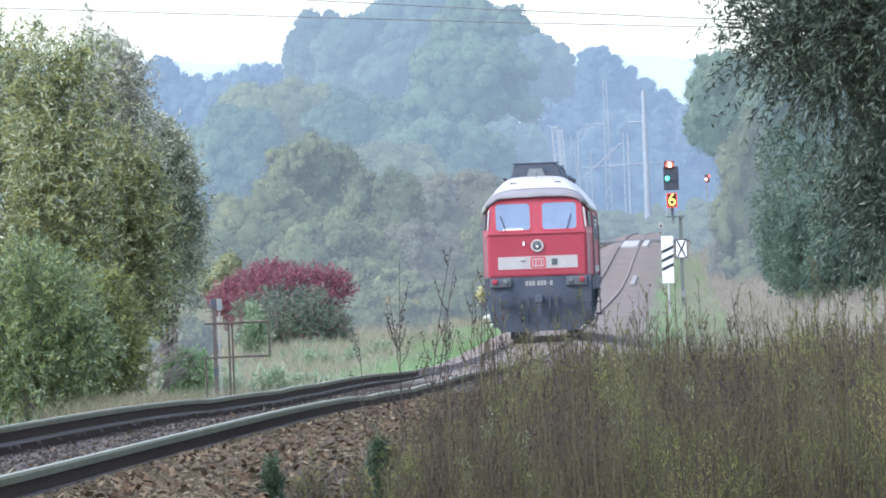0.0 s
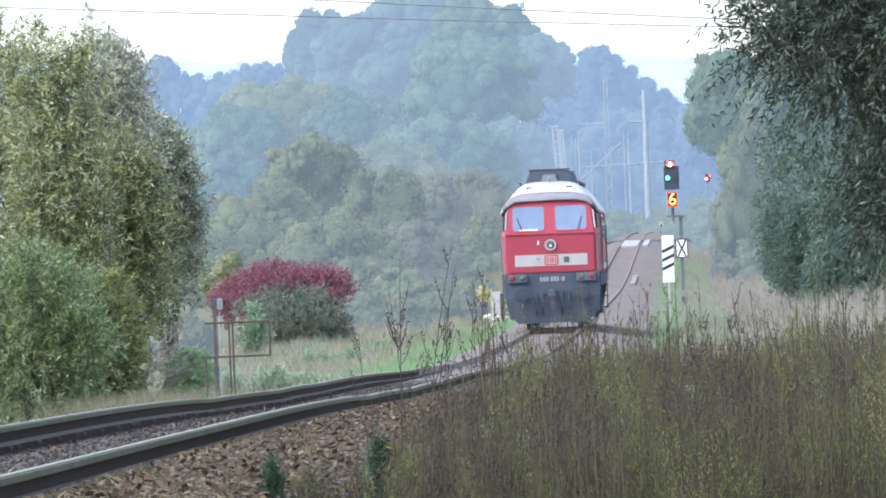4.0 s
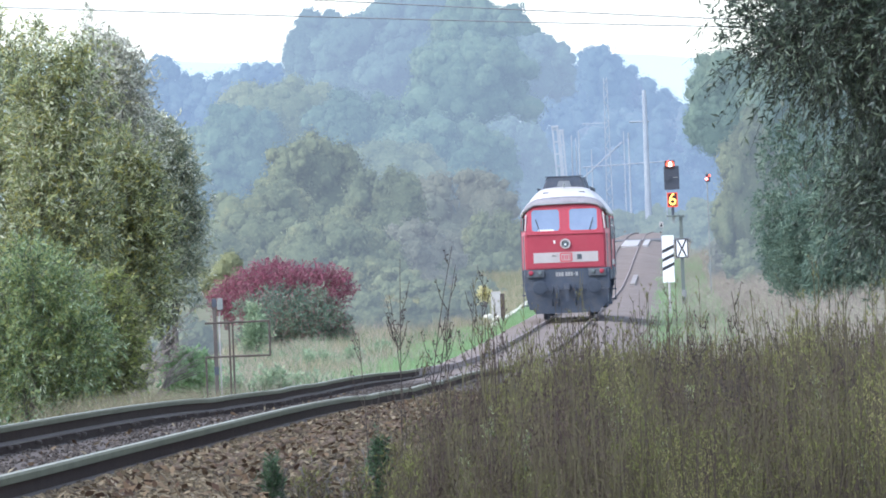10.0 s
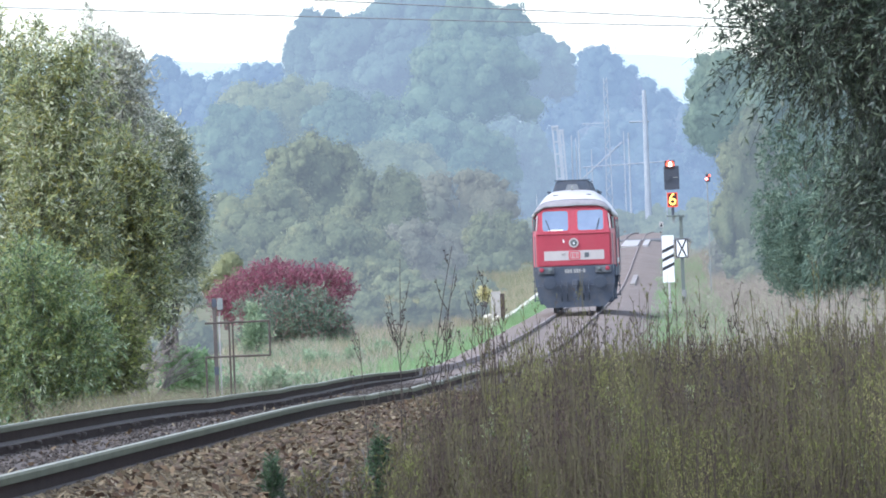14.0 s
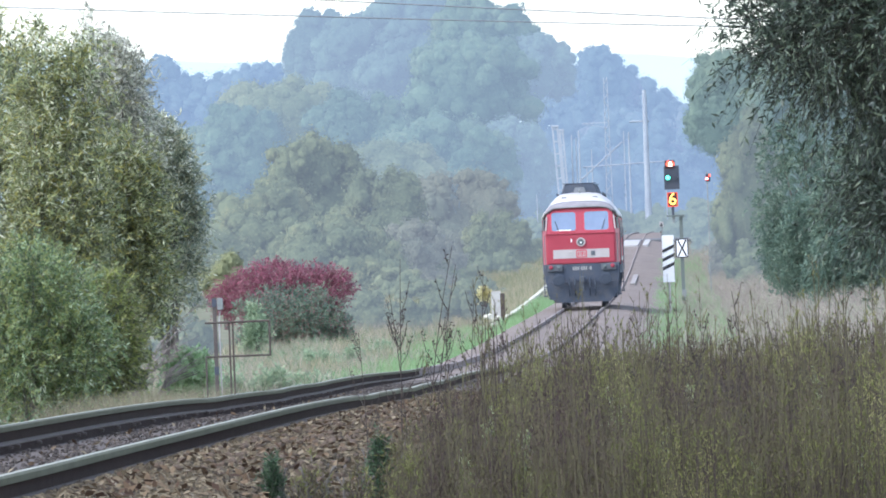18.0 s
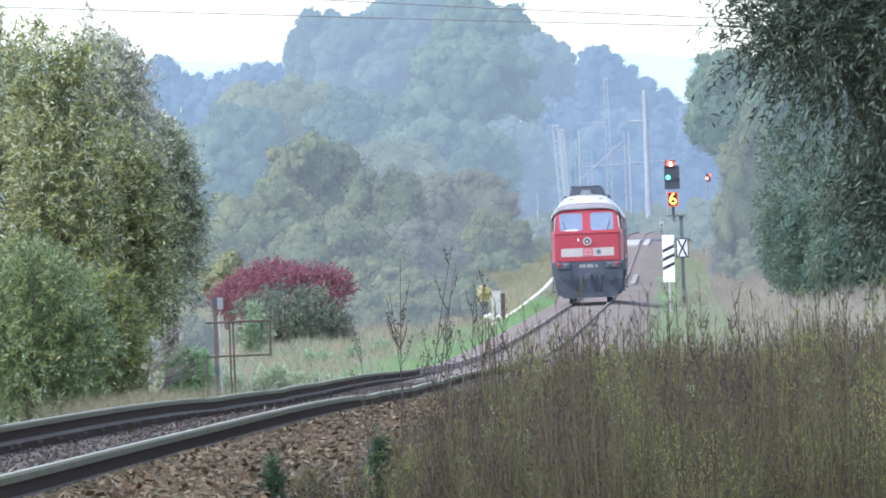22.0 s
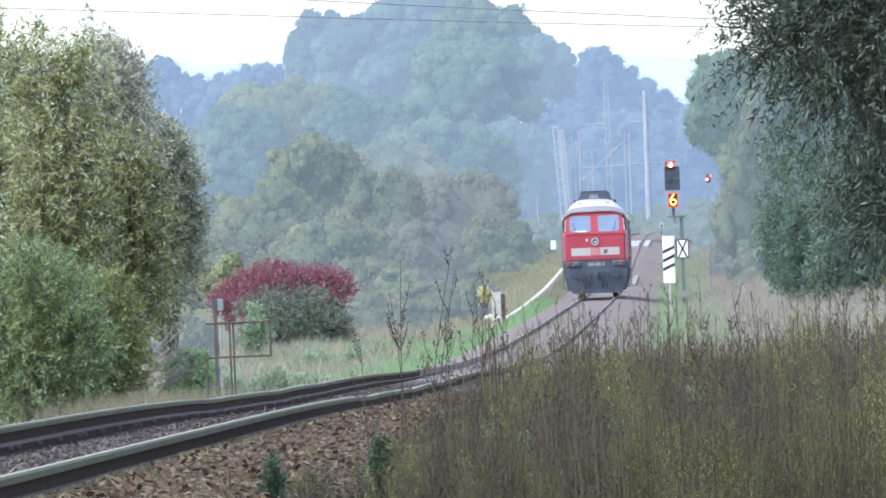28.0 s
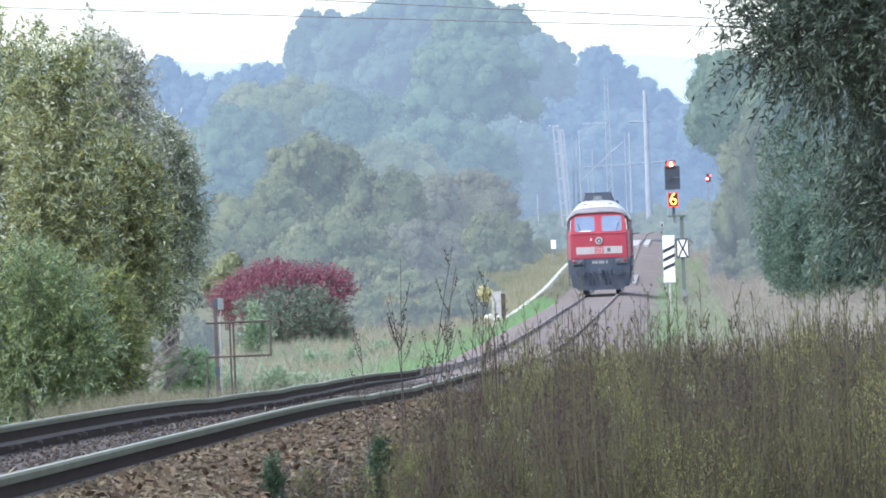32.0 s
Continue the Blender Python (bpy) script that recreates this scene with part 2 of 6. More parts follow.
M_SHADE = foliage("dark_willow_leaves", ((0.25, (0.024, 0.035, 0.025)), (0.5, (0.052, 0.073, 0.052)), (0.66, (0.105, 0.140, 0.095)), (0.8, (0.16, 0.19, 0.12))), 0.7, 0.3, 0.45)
# Hedge, sumac and shrub leaves are paled and dulled to carry haze.
M_HEDGE = foliage("green_hedge_leaves", ((0.28, (0.075, 0.115, 0.09)), (0.45, (0.12, 0.175, 0.135)), (0.58, (0.17, 0.23, 0.165)), (0.75, (0.24, 0.30, 0.22))), 0.5, 0.4, 0.6, patchy=0.7)
M_SUMAC = foliage("autumn_red_leaves", ((0.3, (0.20, 0.07, 0.10)), (0.45, (0.29, 0.085, 0.125)), (0.60, (0.24, 0.15, 0.145)), (0.75, (0.35, 0.13, 0.165))), 0.5, 0.3, 0.6, patchy=0.6)
M_SHRUB = foliage("dull_green_shrub_leaves", ((0.3, (0.13, 0.19, 0.15)), (0.46, (0.17, 0.235, 0.17)), (0.52, (0.30, 0.12, 0.145)), (0.60, (0.20, 0.27, 0.18)), (0.75, (0.25, 0.31, 0.21))), 0.5, 0.3, 0.6, patchy=0.6)
M_YELLOW = foliage("yellowing_leaves", ((0.2, (0.22, 0.24, 0.13)), (0.6, (0.33, 0.34, 0.18)), (0.9, (0.44, 0.42, 0.25))), 0.5, 0.3, 0.6, soft=True, patchy=0.72)
# From here to the hills, emission paints distance haze onto leaves and bark.
M_MID = foliage("haze_glow_green_wood", ((0.36, (0.105, 0.13, 0.066)), (0.5, (0.155, 0.178, 0.085)), (0.64, (0.25, 0.25, 0.11))), 0.16, 0.45, 0.7, haze_glow=(0.116, 0.136, 0.173), soft=True, patchy=0.92)
M_BIRCH = foliage("haze_glow_fresh_leaves", ((0.36, (0.088, 0.128, 0.088)), (0.5, (0.125, 0.172, 0.112)), (0.64, (0.18, 0.215, 0.13))), 0.16, 0.45, 0.7, haze_glow=(0.110, 0.145, 0.168), soft=True, patchy=0.92)
M_FAR = foliage("haze_glow_blue_green_wood", ((0.36, (0.03, 0.055, 0.033)), (0.5, (0.055, 0.088, 0.05)), (0.64, (0.095, 0.115, 0.06))), 0.06, 0.3, 0.7, haze_glow=(0.195, 0.245, 0.33), soft=True, patchy=0.92)
M_FARGREEN = foliage("haze_glow_grey_green_wood", ((0.36, (0.04, 0.068, 0.036)), (0.5, (0.07, 0.105, 0.055)), (0.64, (0.115, 0.135, 0.07))), 0.08, 0.3, 0.7, haze_glow=(0.152, 0.196, 0.258), soft=True, patchy=0.92)
M_FARTHEST = foliage("haze_glow_blue_wood", ((0.36, (0.035, 0.055, 0.04)), (0.5, (0.05, 0.07, 0.055)), (0.64, (0.10, 0.08, 0.07))), 0.05, 0.2, 0.7, haze_glow=(0.16, 0.215, 0.315), soft=True, patchy=0.92)
M_MIDBROWN = foliage("haze_glow_grey_brown_wood", ((0.36, (0.10, 0.122, 0.08)), (0.5, (0.15, 0.16, 0.105)), (0.64, (0.205, 0.205, 0.13))), 0.10, 0.45, 0.7, haze_glow=(0.133, 0.149, 0.187), soft=True, patchy=0.92)
M_FAROLIVE = foliage("haze_glow_olive_wood", ((0.36, (0.06, 0.078, 0.035)), (0.5, (0.10, 0.115, 0.055)), (0.64, (0.145, 0.145, 0.075))), 0.06, 0.3, 0.7, haze_glow=(0.160, 0.200, 0.245), soft=True, patchy=0.92)
M_BARKFAR = foliage("haze_glow_bark", ((0.2, (0.08, 0.08, 0.08)), (0.8, (0.14, 0.13, 0.12))), 0.5, 0.0, 0.9, haze_glow=(0.07, 0.105, 0.145))
M_HILL = foliage("haze_glow_hill_wood", ((0.2, (0.05, 0.08, 0.07)), (0.8, (0.08, 0.10, 0.09))), 0.01, 0.0, 0.9, haze_glow=(0.34, 0.41, 0.46))
# Meadow and bank grass colours are raised, partly to stand for haze.
M_GRASS = foliage("fresh_green_grass", ((0.25, (0.15, 0.26, 0.11)), (0.5, (0.22, 0.35, 0.16)), (0.75, (0.32, 0.44, 0.23))), 0.3, 0.35, 0.7)
M_DRYGRASS = foliage("tan_dry_grass", ((0.2, (0.23, 0.20, 0.155)), (0.5, (0.33, 0.285, 0.23)), (0.8, (0.45, 0.395, 0.315))), 0.25, 0.3, 0.8)
M_BANK = foliage("brown_bank_weeds", ((0.37, (0.225, 0.183, 0.163)), (0.45, (0.305, 0.252, 0.227)), (0.52, (0.36, 0.305, 0.265)), (0.59, (0.29, 0.272, 0.205)), (0.66, (0.265, 0.30, 0.187))), 0.45, 0.3, 0.8, patchy=0.72)
M_TANGLE = foliage("olive_brown_dead_grass", ((0.35, (0.12, 0.115, 0.07)), (0.5, (0.19, 0.17, 0.11)), (0.65, (0.28, 0.24, 0.165))), 0.8, 0.3, 0.8)
M_LITTER = foliage("brown_leaf_litter", ((0.3, (0.12, 0.088, 0.064)), (0.5, (0.18, 0.137, 0.10)), (0.7, (0.27, 0.215, 0.16))), 0.6, 0.2, 0.8)
M_MIXGRASS = foliage(patchy=0.75, name="autumn_meadow_grass", stops= ((0.36, (0.17, 0.20, 0.115)), (0.48, (0.25, 0.245, 0.155)), (0.56, (0.35, 0.30, 0.20)), (0.66, (0.42, 0.35, 0.255))), broad=0.5, through=0.3, gloss=0.8)
M_WEED = foliage("brown_olive_weed_stems", ((0.36, (0.050, 0.035, 0.032)), (0.46, (0.080, 0.062, 0.050)), (0.55, (0.105, 0.098, 0.050)), (0.66, (0.120, 0.102, 0.066))), 2.2, 0.25, 0.7, patchy=0.75, stretch=(1, 0.05, 0.35))
M_WEEDLEAF = foliage("olive_weed_leaves", ((0.36, (0.058, 0.037, 0.035)), (0.44, (0.090, 0.066, 0.052)), (0.50, (0.118, 0.108, 0.050)), (0.57, (0.145, 0.155, 0.048)), (0.66, (0.25, 0.225, 0.10))), 2.4, 0.3, 0.7, patchy=0.86, stretch=(1, 0.05, 0.35))
M_STONEBED = foliage("brown_grey_ballast_stones", ((0.2, (0.030, 0.022, 0.016)), (0.42, (0.064, 0.050, 0.033)), (0.60, (0.104, 0.081, 0.048)), (0.78, (0.185, 0.150, 0.098))), 1.6, 0.0, 0.9)

M_STONEGREY = foliage("grey_ballast_grit", ((0.25, (0.026, 0.021, 0.018)), (0.45, (0.052, 0.043, 0.037)), (0.62, (0.078, 0.066, 0.057)), (0.8, (0.125, 0.105, 0.092))), 1.6, 0.0, 0.9)
M_FALLEN = foliage("dry_fallen_leaves", ((0.3, (0.055, 0.033, 0.022)), (0.45, (0.105, 0.068, 0.040)), (0.6, (0.165, 0.120, 0.074)), (0.75, (0.22, 0.185, 0.125))), 1.5, 0.2, 0.8)
M_STONE = surface("broken_ballast_stone", (0.055, 0.040, 0.030), (0.14, 0.105, 0.078), 0.9, 8, 0.9, spec=0.1)

# ---- the lie of the land and the line of the track ----
TRACK = [(-60, -5.63, 2.35), (0, -3.88, 2.02), (40, -2.713, 1.701), (50, -2.421, 1.627), (62, -2.074, 1.520), (76, -1.675, 1.385), (95, -1.149, 1.150),
         (120, -0.488, 0.912), (150, 0.269, 0.574), (185, 1.132, 0.244), (225, 2.143, 0.057), (270, 3.338, 0.0), (320, 4.673, 0.013), (380, 6.251, 0.015),
         (450, 8.02, 0.04), (500, 9.28, 0.25), (552, 10.61, 0.58), (612, 12.17, 1.19), (668, 13.66, 1.76), (745, 15.76, 2.36), (800, 17.28, 2.76), (850, 19.0, 2.93),
         (950, 23.3, 2.97), (1100, 30.5, 3.5), (1500, 46, 6.0), (4800, 150, 12)]


def track(y):
    """Centre x and rail-top z of the track at the distance y, smoothly between its rows."""
    k = 0
    while k < len(TRACK) - 2 and y > TRACK[k + 1][0]:
        k += 1
    a, b = TRACK[max(k - 1, 0)], TRACK[min(k + 2, len(TRACK) - 1)]
    p, q = TRACK[k], TRACK[k + 1]
    h = q[0] - p[0]
    t = min(max((y - p[0]) / h, 0), 1)
    out = []
    for i in (1, 2):
        m0 = (q[i] - a[i]) / (q[0] - a[0]) * h
        m1 = (b[i] - p[i]) / (b[0] - p[0]) * h
        out.append((2 * t ** 3 - 3 * t * t + 1) * p[i] + (t ** 3 - 2 * t * t + t) * m0 + (-2 * t ** 3 + 3 * t * t) * q[i] + (t ** 3 - t * t) * m1)
    return out[0], out[1]


def step(a, b, v):
    t = min(max((v - a) / (b - a), 0), 1)
    return t * t * (3 - 2 * t)


def ground_z(x, y):
    xt, zt = track(y)
    off = x - xt
    z = zt - 0.62
    if off < 0:
        z -= 0.9 * step(8, 40, -off) * step(100, 300, y)
        z += 0.72 * step(300, 560, y) * step(2.0, 3.0, -off) * (1 - step(640, 800, y))
    else:
        z += 1.15 * step(3.8, 9, off) * step(90, 200, y) + 0.25 * step(3, 8, off) * (1 - step(90, 200, y))
    z -= 0.4 * (1 - step(10, 34, y)) * step(2.2, 3.6, off)
    return z + 0.12 * noise.noise(Vector((x * 0.25, y * 0.08, 3.0)))


def build_ground():
    xs = [-2500, -900, -300, -120, -60, -35, -22] + [-15 + 1.0 * k for k in range(48)] + [36, 42, 52, 70, 110, 200, 400, 1000, 2700]
    ys = [-120, -60, -20, 0, 15, 30] + [36 + 4 * k for k in range(70)] + [330 + 18 * k for k in range(45)] + [1200, 1350, 1600, 2000, 2600, 3400, 4800]
    bm = bmesh.new()
    grid = [[bm.verts.new((x, y, ground_z(x, y))) for x in xs] for y in ys]
    for r0, r1 in zip(grid, grid[1:]):
        for k in range(len(xs) - 1):
            bm.faces.new((r0[k], r0[k + 1], r1[k + 1], r1[k]))
    ob = link_mesh("ground", bm, M_SOIL, smooth=True)
    tagged(ob, "rough autumn meadow ground beside a railway line", "ground", kind="structure")


build_ground()


# ---- the railway ----
def track_ys(y0, y1, near, far):
    ys, y = [], y0
    while y < y1:
        ys.append(y)
        y += near + (far - near) * min(y / 500, 1)
    return ys + [y1]


def dip(y):
    """Worn joints let the rail sink a little."""
    return -0.012 * (math.exp(-((y - 84) / 2.2) ** 2) + math.exp(-((y - 97) / 2.0) ** 2) + 0.6 * math.exp(-((y - 108) / 2.5) ** 2)) + 0.004 * math.sin(y * 0.21)


# cross-section of the ballast: offset from the centre, depth below the rail top
BED = ((-2.5, -0.80), (-1.55, -0.20), (-0.9, -0.145), (-0.68, -0.172), (0.0, -0.166), (0.68, -0.172), (0.86, -0.132), (1.6, -0.205), (2.9, -0.82))


def build_track():
    for y0, y1, stone, label in ((-40, 140, M_FOULED, "grey fouled gravel ballast under the near track"), (140, 1150, M_HAZEBALLAST, "grey-brown gravel ballast bed under the far track, paled for haze")):
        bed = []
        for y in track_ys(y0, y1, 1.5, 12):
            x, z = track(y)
            # Far bed raised to thin the dark rails, as haze would.
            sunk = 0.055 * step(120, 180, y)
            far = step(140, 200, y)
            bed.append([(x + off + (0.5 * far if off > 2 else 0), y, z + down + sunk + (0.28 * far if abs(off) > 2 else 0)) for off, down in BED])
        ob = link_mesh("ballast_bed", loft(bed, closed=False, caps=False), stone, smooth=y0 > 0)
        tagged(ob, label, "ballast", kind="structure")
    railway = thing("railway_track", 0, 0, 0, "single railway track with worn steel rails on ballast", "railway track", kind="structure")
    # beyond 150 m the rails take the steel paled for haze
    for side, y0, y1, steel in ((-1, -40, 150, M_RAIL), (1, -40, 150, M_RAIL), (-1, 150, 1150, M_HAZERAIL), (1, 150, 1150, M_HAZERAIL)):
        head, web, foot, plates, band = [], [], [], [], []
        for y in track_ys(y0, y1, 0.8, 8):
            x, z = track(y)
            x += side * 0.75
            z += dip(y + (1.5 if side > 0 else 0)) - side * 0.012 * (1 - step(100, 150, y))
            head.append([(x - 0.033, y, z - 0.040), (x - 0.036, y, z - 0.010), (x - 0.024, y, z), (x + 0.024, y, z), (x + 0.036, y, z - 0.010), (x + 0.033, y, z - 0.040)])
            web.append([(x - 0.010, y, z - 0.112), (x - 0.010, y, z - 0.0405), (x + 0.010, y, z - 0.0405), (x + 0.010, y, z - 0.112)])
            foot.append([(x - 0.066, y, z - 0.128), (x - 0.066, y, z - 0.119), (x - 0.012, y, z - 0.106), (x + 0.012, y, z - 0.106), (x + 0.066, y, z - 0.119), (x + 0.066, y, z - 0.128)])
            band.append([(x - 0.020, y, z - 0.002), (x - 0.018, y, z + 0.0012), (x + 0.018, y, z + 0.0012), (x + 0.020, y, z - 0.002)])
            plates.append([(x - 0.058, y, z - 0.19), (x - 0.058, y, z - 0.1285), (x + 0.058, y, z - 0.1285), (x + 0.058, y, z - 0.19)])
        rail = part("rail", loft(web), steel, railway, "steel rail, rust-brown near and paled for haze far off")
        part("rail_head", loft(head), M_RAILTOP if y0 < 0 else M_HAZERAIL, rail, "running surface, worn grey near and paled for haze far off")
        part("rail_foot", loft(foot), M_FOOT, rail, "paler steel rail foot")
        if y0 < 0:
            part("running_band", loft(band), M_POLISHED, rail, "bright worn running band")
            # one unbroken dark strip below the near rail foot
            part("under_foot_strip", loft(plates), M_RAIL, rail, "continuous dark strip under the rail foot")
    clip = None
    for side in (-1, 1):
        for k in range(105):
            y = 44 + 0.63 * k
            x, z = track(y)
            for inner in (-1, 1):
                if (side > 0 and inner > 0) or (k * 7 + side * 3 + inner * 5) % 10 > 3:
                    continue
                if clip is None:
                    ob = part("rail_clip", box((0.045, 0.07, 0.022), (0, 0, 0), 0.006), M_RUST, railway, "rusty rail clip")
                    clip = ob.data
                else:
                    ob = new("rail_clip", clip)
                    ob.parent = railway
                ob.matrix_basis = pose(x + side * 0.75 + inner * 0.075, y, z - 0.126, -0.6, inner * 12, -1.65)
    # timber sleepers sunk in the ballast, the nearest one by one
    me = None
    for k in range(170):
        y = 44 + 0.63 * k
        x, z = track(y)
        ob = new("sleeper", me) if me else part("sleeper", box((2.5, 0.26, 0.16), (0, 0, 0), 0.02), M_SLEEPER, railway, "dark weathered sleeper")
        me = ob.data
        ob.parent = railway
        ob.matrix_basis = pose(x, y, z - 0.315, -0.6, 0, -1.65)


build_track()


def bed_z(off, y):
    return track(y)[1] + float(np.interp(off, [b[0] for b in BED], [b[1] for b in BED]))


def stone_shape(rng):
    """One broken stone: a squashed, uneven many-sided lump."""
    bm = bmesh.new()
    bmesh.ops.create_icosphere(bm, subdivisions=1, radius=0.5)
    for v in bm.verts:
        v.co *= 0.75 + 0.5 * rng.random()
        v.co.z *= 0.7
    co = np.array([v.co[:] for v in bm.verts])
    tri = np.array([[v.index for v in f.verts] for f in bm.faces])
    bm.free()
    return co, tri


def ballast_stones():
    rng = np.random.default_rng(31)
    shapes = [stone_shape(rng) for k in range(8)]
    for name, label, material, beds, least in (("shoulder_stones", "brown broken ballast stones on the track shoulder", M_STONEBED, ((0.835, 2.6, 38, 105, 23500), (-2.0, -0.86, 48, 125, 5000)), 0.026),
                                        ("ballast_stones", "grey ballast stones and grit between the rails", M_STONEGREY, ((-0.66, 0.66, 42, 130, 4500),), 0.018)):
        verts = []
        for lo, hi, y0, y1, n in beds:
            for k in range(n):
                y = y0 + (y1 - y0) * rng.random() ** 1.3
                off = lo + (hi - lo) * rng.random()
                size = least + 1.6 * least * rng.random() ** 1.6
                co, tri = shapes[int(rng.integers(8))]
                a, c = rng.random() * 6.28, rng.normal() * 0.4
                turn = np.array(Euler((c, c * 0.7, a)).to_matrix())
                verts.append(((co * size) @ turn.T + (track(y)[0] + off, y, bed_z(off, y) + 0.004))[tri])
        ob = new(name, polygons_mesh(name, np.concatenate(verts), 3, material))
        tagged(ob, label, "stones", kind="stuff")
    # the nearest loose stones lie one by one
    heap = thing("loose_ballast", 0, 0, 0, "loose brown ballast stones on the shoulder of the track", "stones", kind="structure")
    meshes = []
    for co, tri in shapes:
        me = bpy.data.meshes.new("stone")
        me.from_pydata([tuple(q) for q in co], [], [tuple(int(i) for i in t) for t in tri])
        me.materials.append(M_STONE)
        meshes.append(me)
    for k in range(290):
        y = 47 + 33 * rng.random()
        off = 0.93 + 0.9 * rng.random()
        ob = new("stone", meshes[k % 8])
        ob.parent = heap
        size = 0.034 + 0.034 * rng.random()
        ob.matrix_basis = pose(track(y)[0] + off, y, bed_z(off, y) + 0.02, rng.normal() * 20, rng.normal() * 20, rng.random() * 360) @ Matrix.Diagonal((size, size, size, 1))


def fallen_leaves():
    """Dry leaves strewn over the ballast shoulder and the verge beyond the track."""
    rng = np.random.default_rng(37)
    leaves = []
    for lo, hi, y0, y1, n in ((0.92, 2.7, 40, 100, 3600), (-2.2, -0.95, 55, 125, 2600), (-0.6, 0.6, 45, 110, 160)):
        for k in range(n):
            y = y0 + (y1 - y0) * rng.random() ** 1.3
            off = lo + (hi - lo) * rng.random()
            size = 0.020 + 0.022 * rng.random()
            turn = np.array(Euler((rng.normal() * 0.5, rng.normal() * 0.5, rng.random() * 6.28)).to_matrix())
            shape = np.array(((-1.0, 0, 0), (0, -0.45, 0.12), (1.0, 0, 0.05), (0, 0.45, 0.12))) * size
            leaves.append(shape @ turn.T + (track(y)[0] + off, y, bed_z(off, y) + 0.028))
    ob = new("fallen_leaves", polygons_mesh("fallen_leaves", np.array(leaves), 4, M_FALLEN))
    tagged(ob, "dry tan and brown leaves strewn over the ballast", "leaves", kind="stuff")


def crossing():
    deck = thing("level_crossing", 0, 0, 0, "pale concrete level crossing slabs between the far rails", "level crossing", kind="structure")
    for y in (686, 693, 700, 707, 714, 721, 728):
        x, z = track(y)
        part("slab", box((1.28, 6.8, 0.2), (x, y, z - 0.07), 0.03, (math.degrees(math.atan(0.008)), 0, -1.55)), M_SLAB, deck)
        part("slab", box((0.42, 6.8, 0.2), (x + 1.2, y, z - 0.07), 0.03, (math.degrees(math.atan(0.008)), 0, -1.55)), M_SLAB, deck)
    # the dark road that crosses behind the slabs
    rows = []
    for k in range(13):
        off = -6.0 + k
        row = []
        for y in (736, 741, 746, 751):
            x, z = track(y)
            row.append((x + off, y, z - 0.05 if abs(off) < 3 else z - 0.05 - 0.04 * (abs(off) - 3)))
        rows.append(row + [(px, py, pz - 0.25) for px, py, pz in row[::-1]])
    ob = link_mesh("crossing_road", loft(rows), M_ASPHALT)
    tagged(ob, "dark asphalt lane crossing the railway", "road", kind="structure")
    for dx, y, w in ((2.9, 770, 1.6), (4.6, 775, 1.4)):
        x, z = track(y)
        ob = thing("crossing_rail", x + dx, y, ground_z(x + dx, y), "low dark guard rail at the crossing", "guard rail")
        lift = z - ground_z(x + dx, y)
        part("bar", box((w, 0.1, 0.14), (0, 0, lift + 0.30), 0.02), M_RUST, ob)
        for k in (-0.42 * w, 0.42 * w):
            part("post", box((0.12, 0.12, lift + 0.5), (k, 0, lift / 2), 0.02), M_RUST, ob)
    ob = thing("concrete_slab", 0, 0, 0, "pale concrete slabs lying beside the far rail", "slab")
    for y in (480, 488, 496, 504, 512, 520):
        x, z = track(y)
        part("slab", box((0.28, 7.7, 0.2), (x + 1.22, y, z - 0.10), 0.03, (math.degrees(math.atan2(track(y + 4)[1] - track(y - 4)[1], 8)), 0, -1.5)), M_OLDSLAB, ob, "pale weathered concrete")


M_SLAB = surface("pale_crossing_concrete", (0.29, 0.272, 0.262), (0.38, 0.36, 0.345), 0.5, 8, 0.9, dirt=(0.3, 0.28, 0.26))
M_OLDSLAB = surface("grimy_concrete", (0.20, 0.18, 0.168), (0.28, 0.255, 0.238), 0.5, 8, 0.9, dirt=(0.16, 0.14, 0.12))
# Asphalt lightened so that the far lane shows haze in its colour.
M_ASPHALT = surface("haze_paled_asphalt", (0.09, 0.09, 0.095), (0.14, 0.14, 0.145), 0.6, 12, 0.95, spec=0.1)
crossing()


# ---- trees and shrubs ----
def lobes_of(rng, height, half, low, count, squat, budding=0):
    """Billows of a crown: a full dome of uneven lobes between low and height."""
    mid, tall = (height + low) / 2, (height - low) / 2
    out = [((0.0, 0.0, mid), (half * 0.72, half * 0.72, tall * 0.74))]
    for k in range(count):
        d = rng.normal(size=3)
        d /= np.linalg.norm(d)
        if d[2] < -0.5 and low > 0.1 * height:
            d[2] *= -0.6
        full = (abs(d[0]) ** squat + abs(d[1]) ** squat + abs(d[2]) ** squat) ** (-1 / squat)
        s = 0.15 + 0.20 * rng.random()
        reach = full * (1 - s * 0.92) * (0.82 + 0.22 * rng.random())
        at = (d[0] * half * reach, d[1] * half * reach, mid + d[2] * tall * reach)
        size = np.array((half * s, half * s, max(tall * s * (0.8 + 0.3 * rng.random()), half * s * 0.5)))
        out.append((at, tuple(size)))
        for j in range(budding):
            e = rng.normal(size=3) + 0.6 * d
            e /= np.linalg.norm(e)
            out.append((tuple(np.array(at) + e * size * 0.85), (half * s * (0.3 + 0.25 * rng.random()),) * 3))
    return out


def ball_shape():
    bm = bmesh.new()
    bmesh.ops.create_icosphere(bm, subdivisions=2, radius=1.0)
    bm.verts.ensure_lookup_table()
    out = np.array([v.co[:] for v in bm.verts]), np.array([[v.index for v in f.verts] for f in bm.faces])
    bm.free()
    return out


BALL = ball_shape()


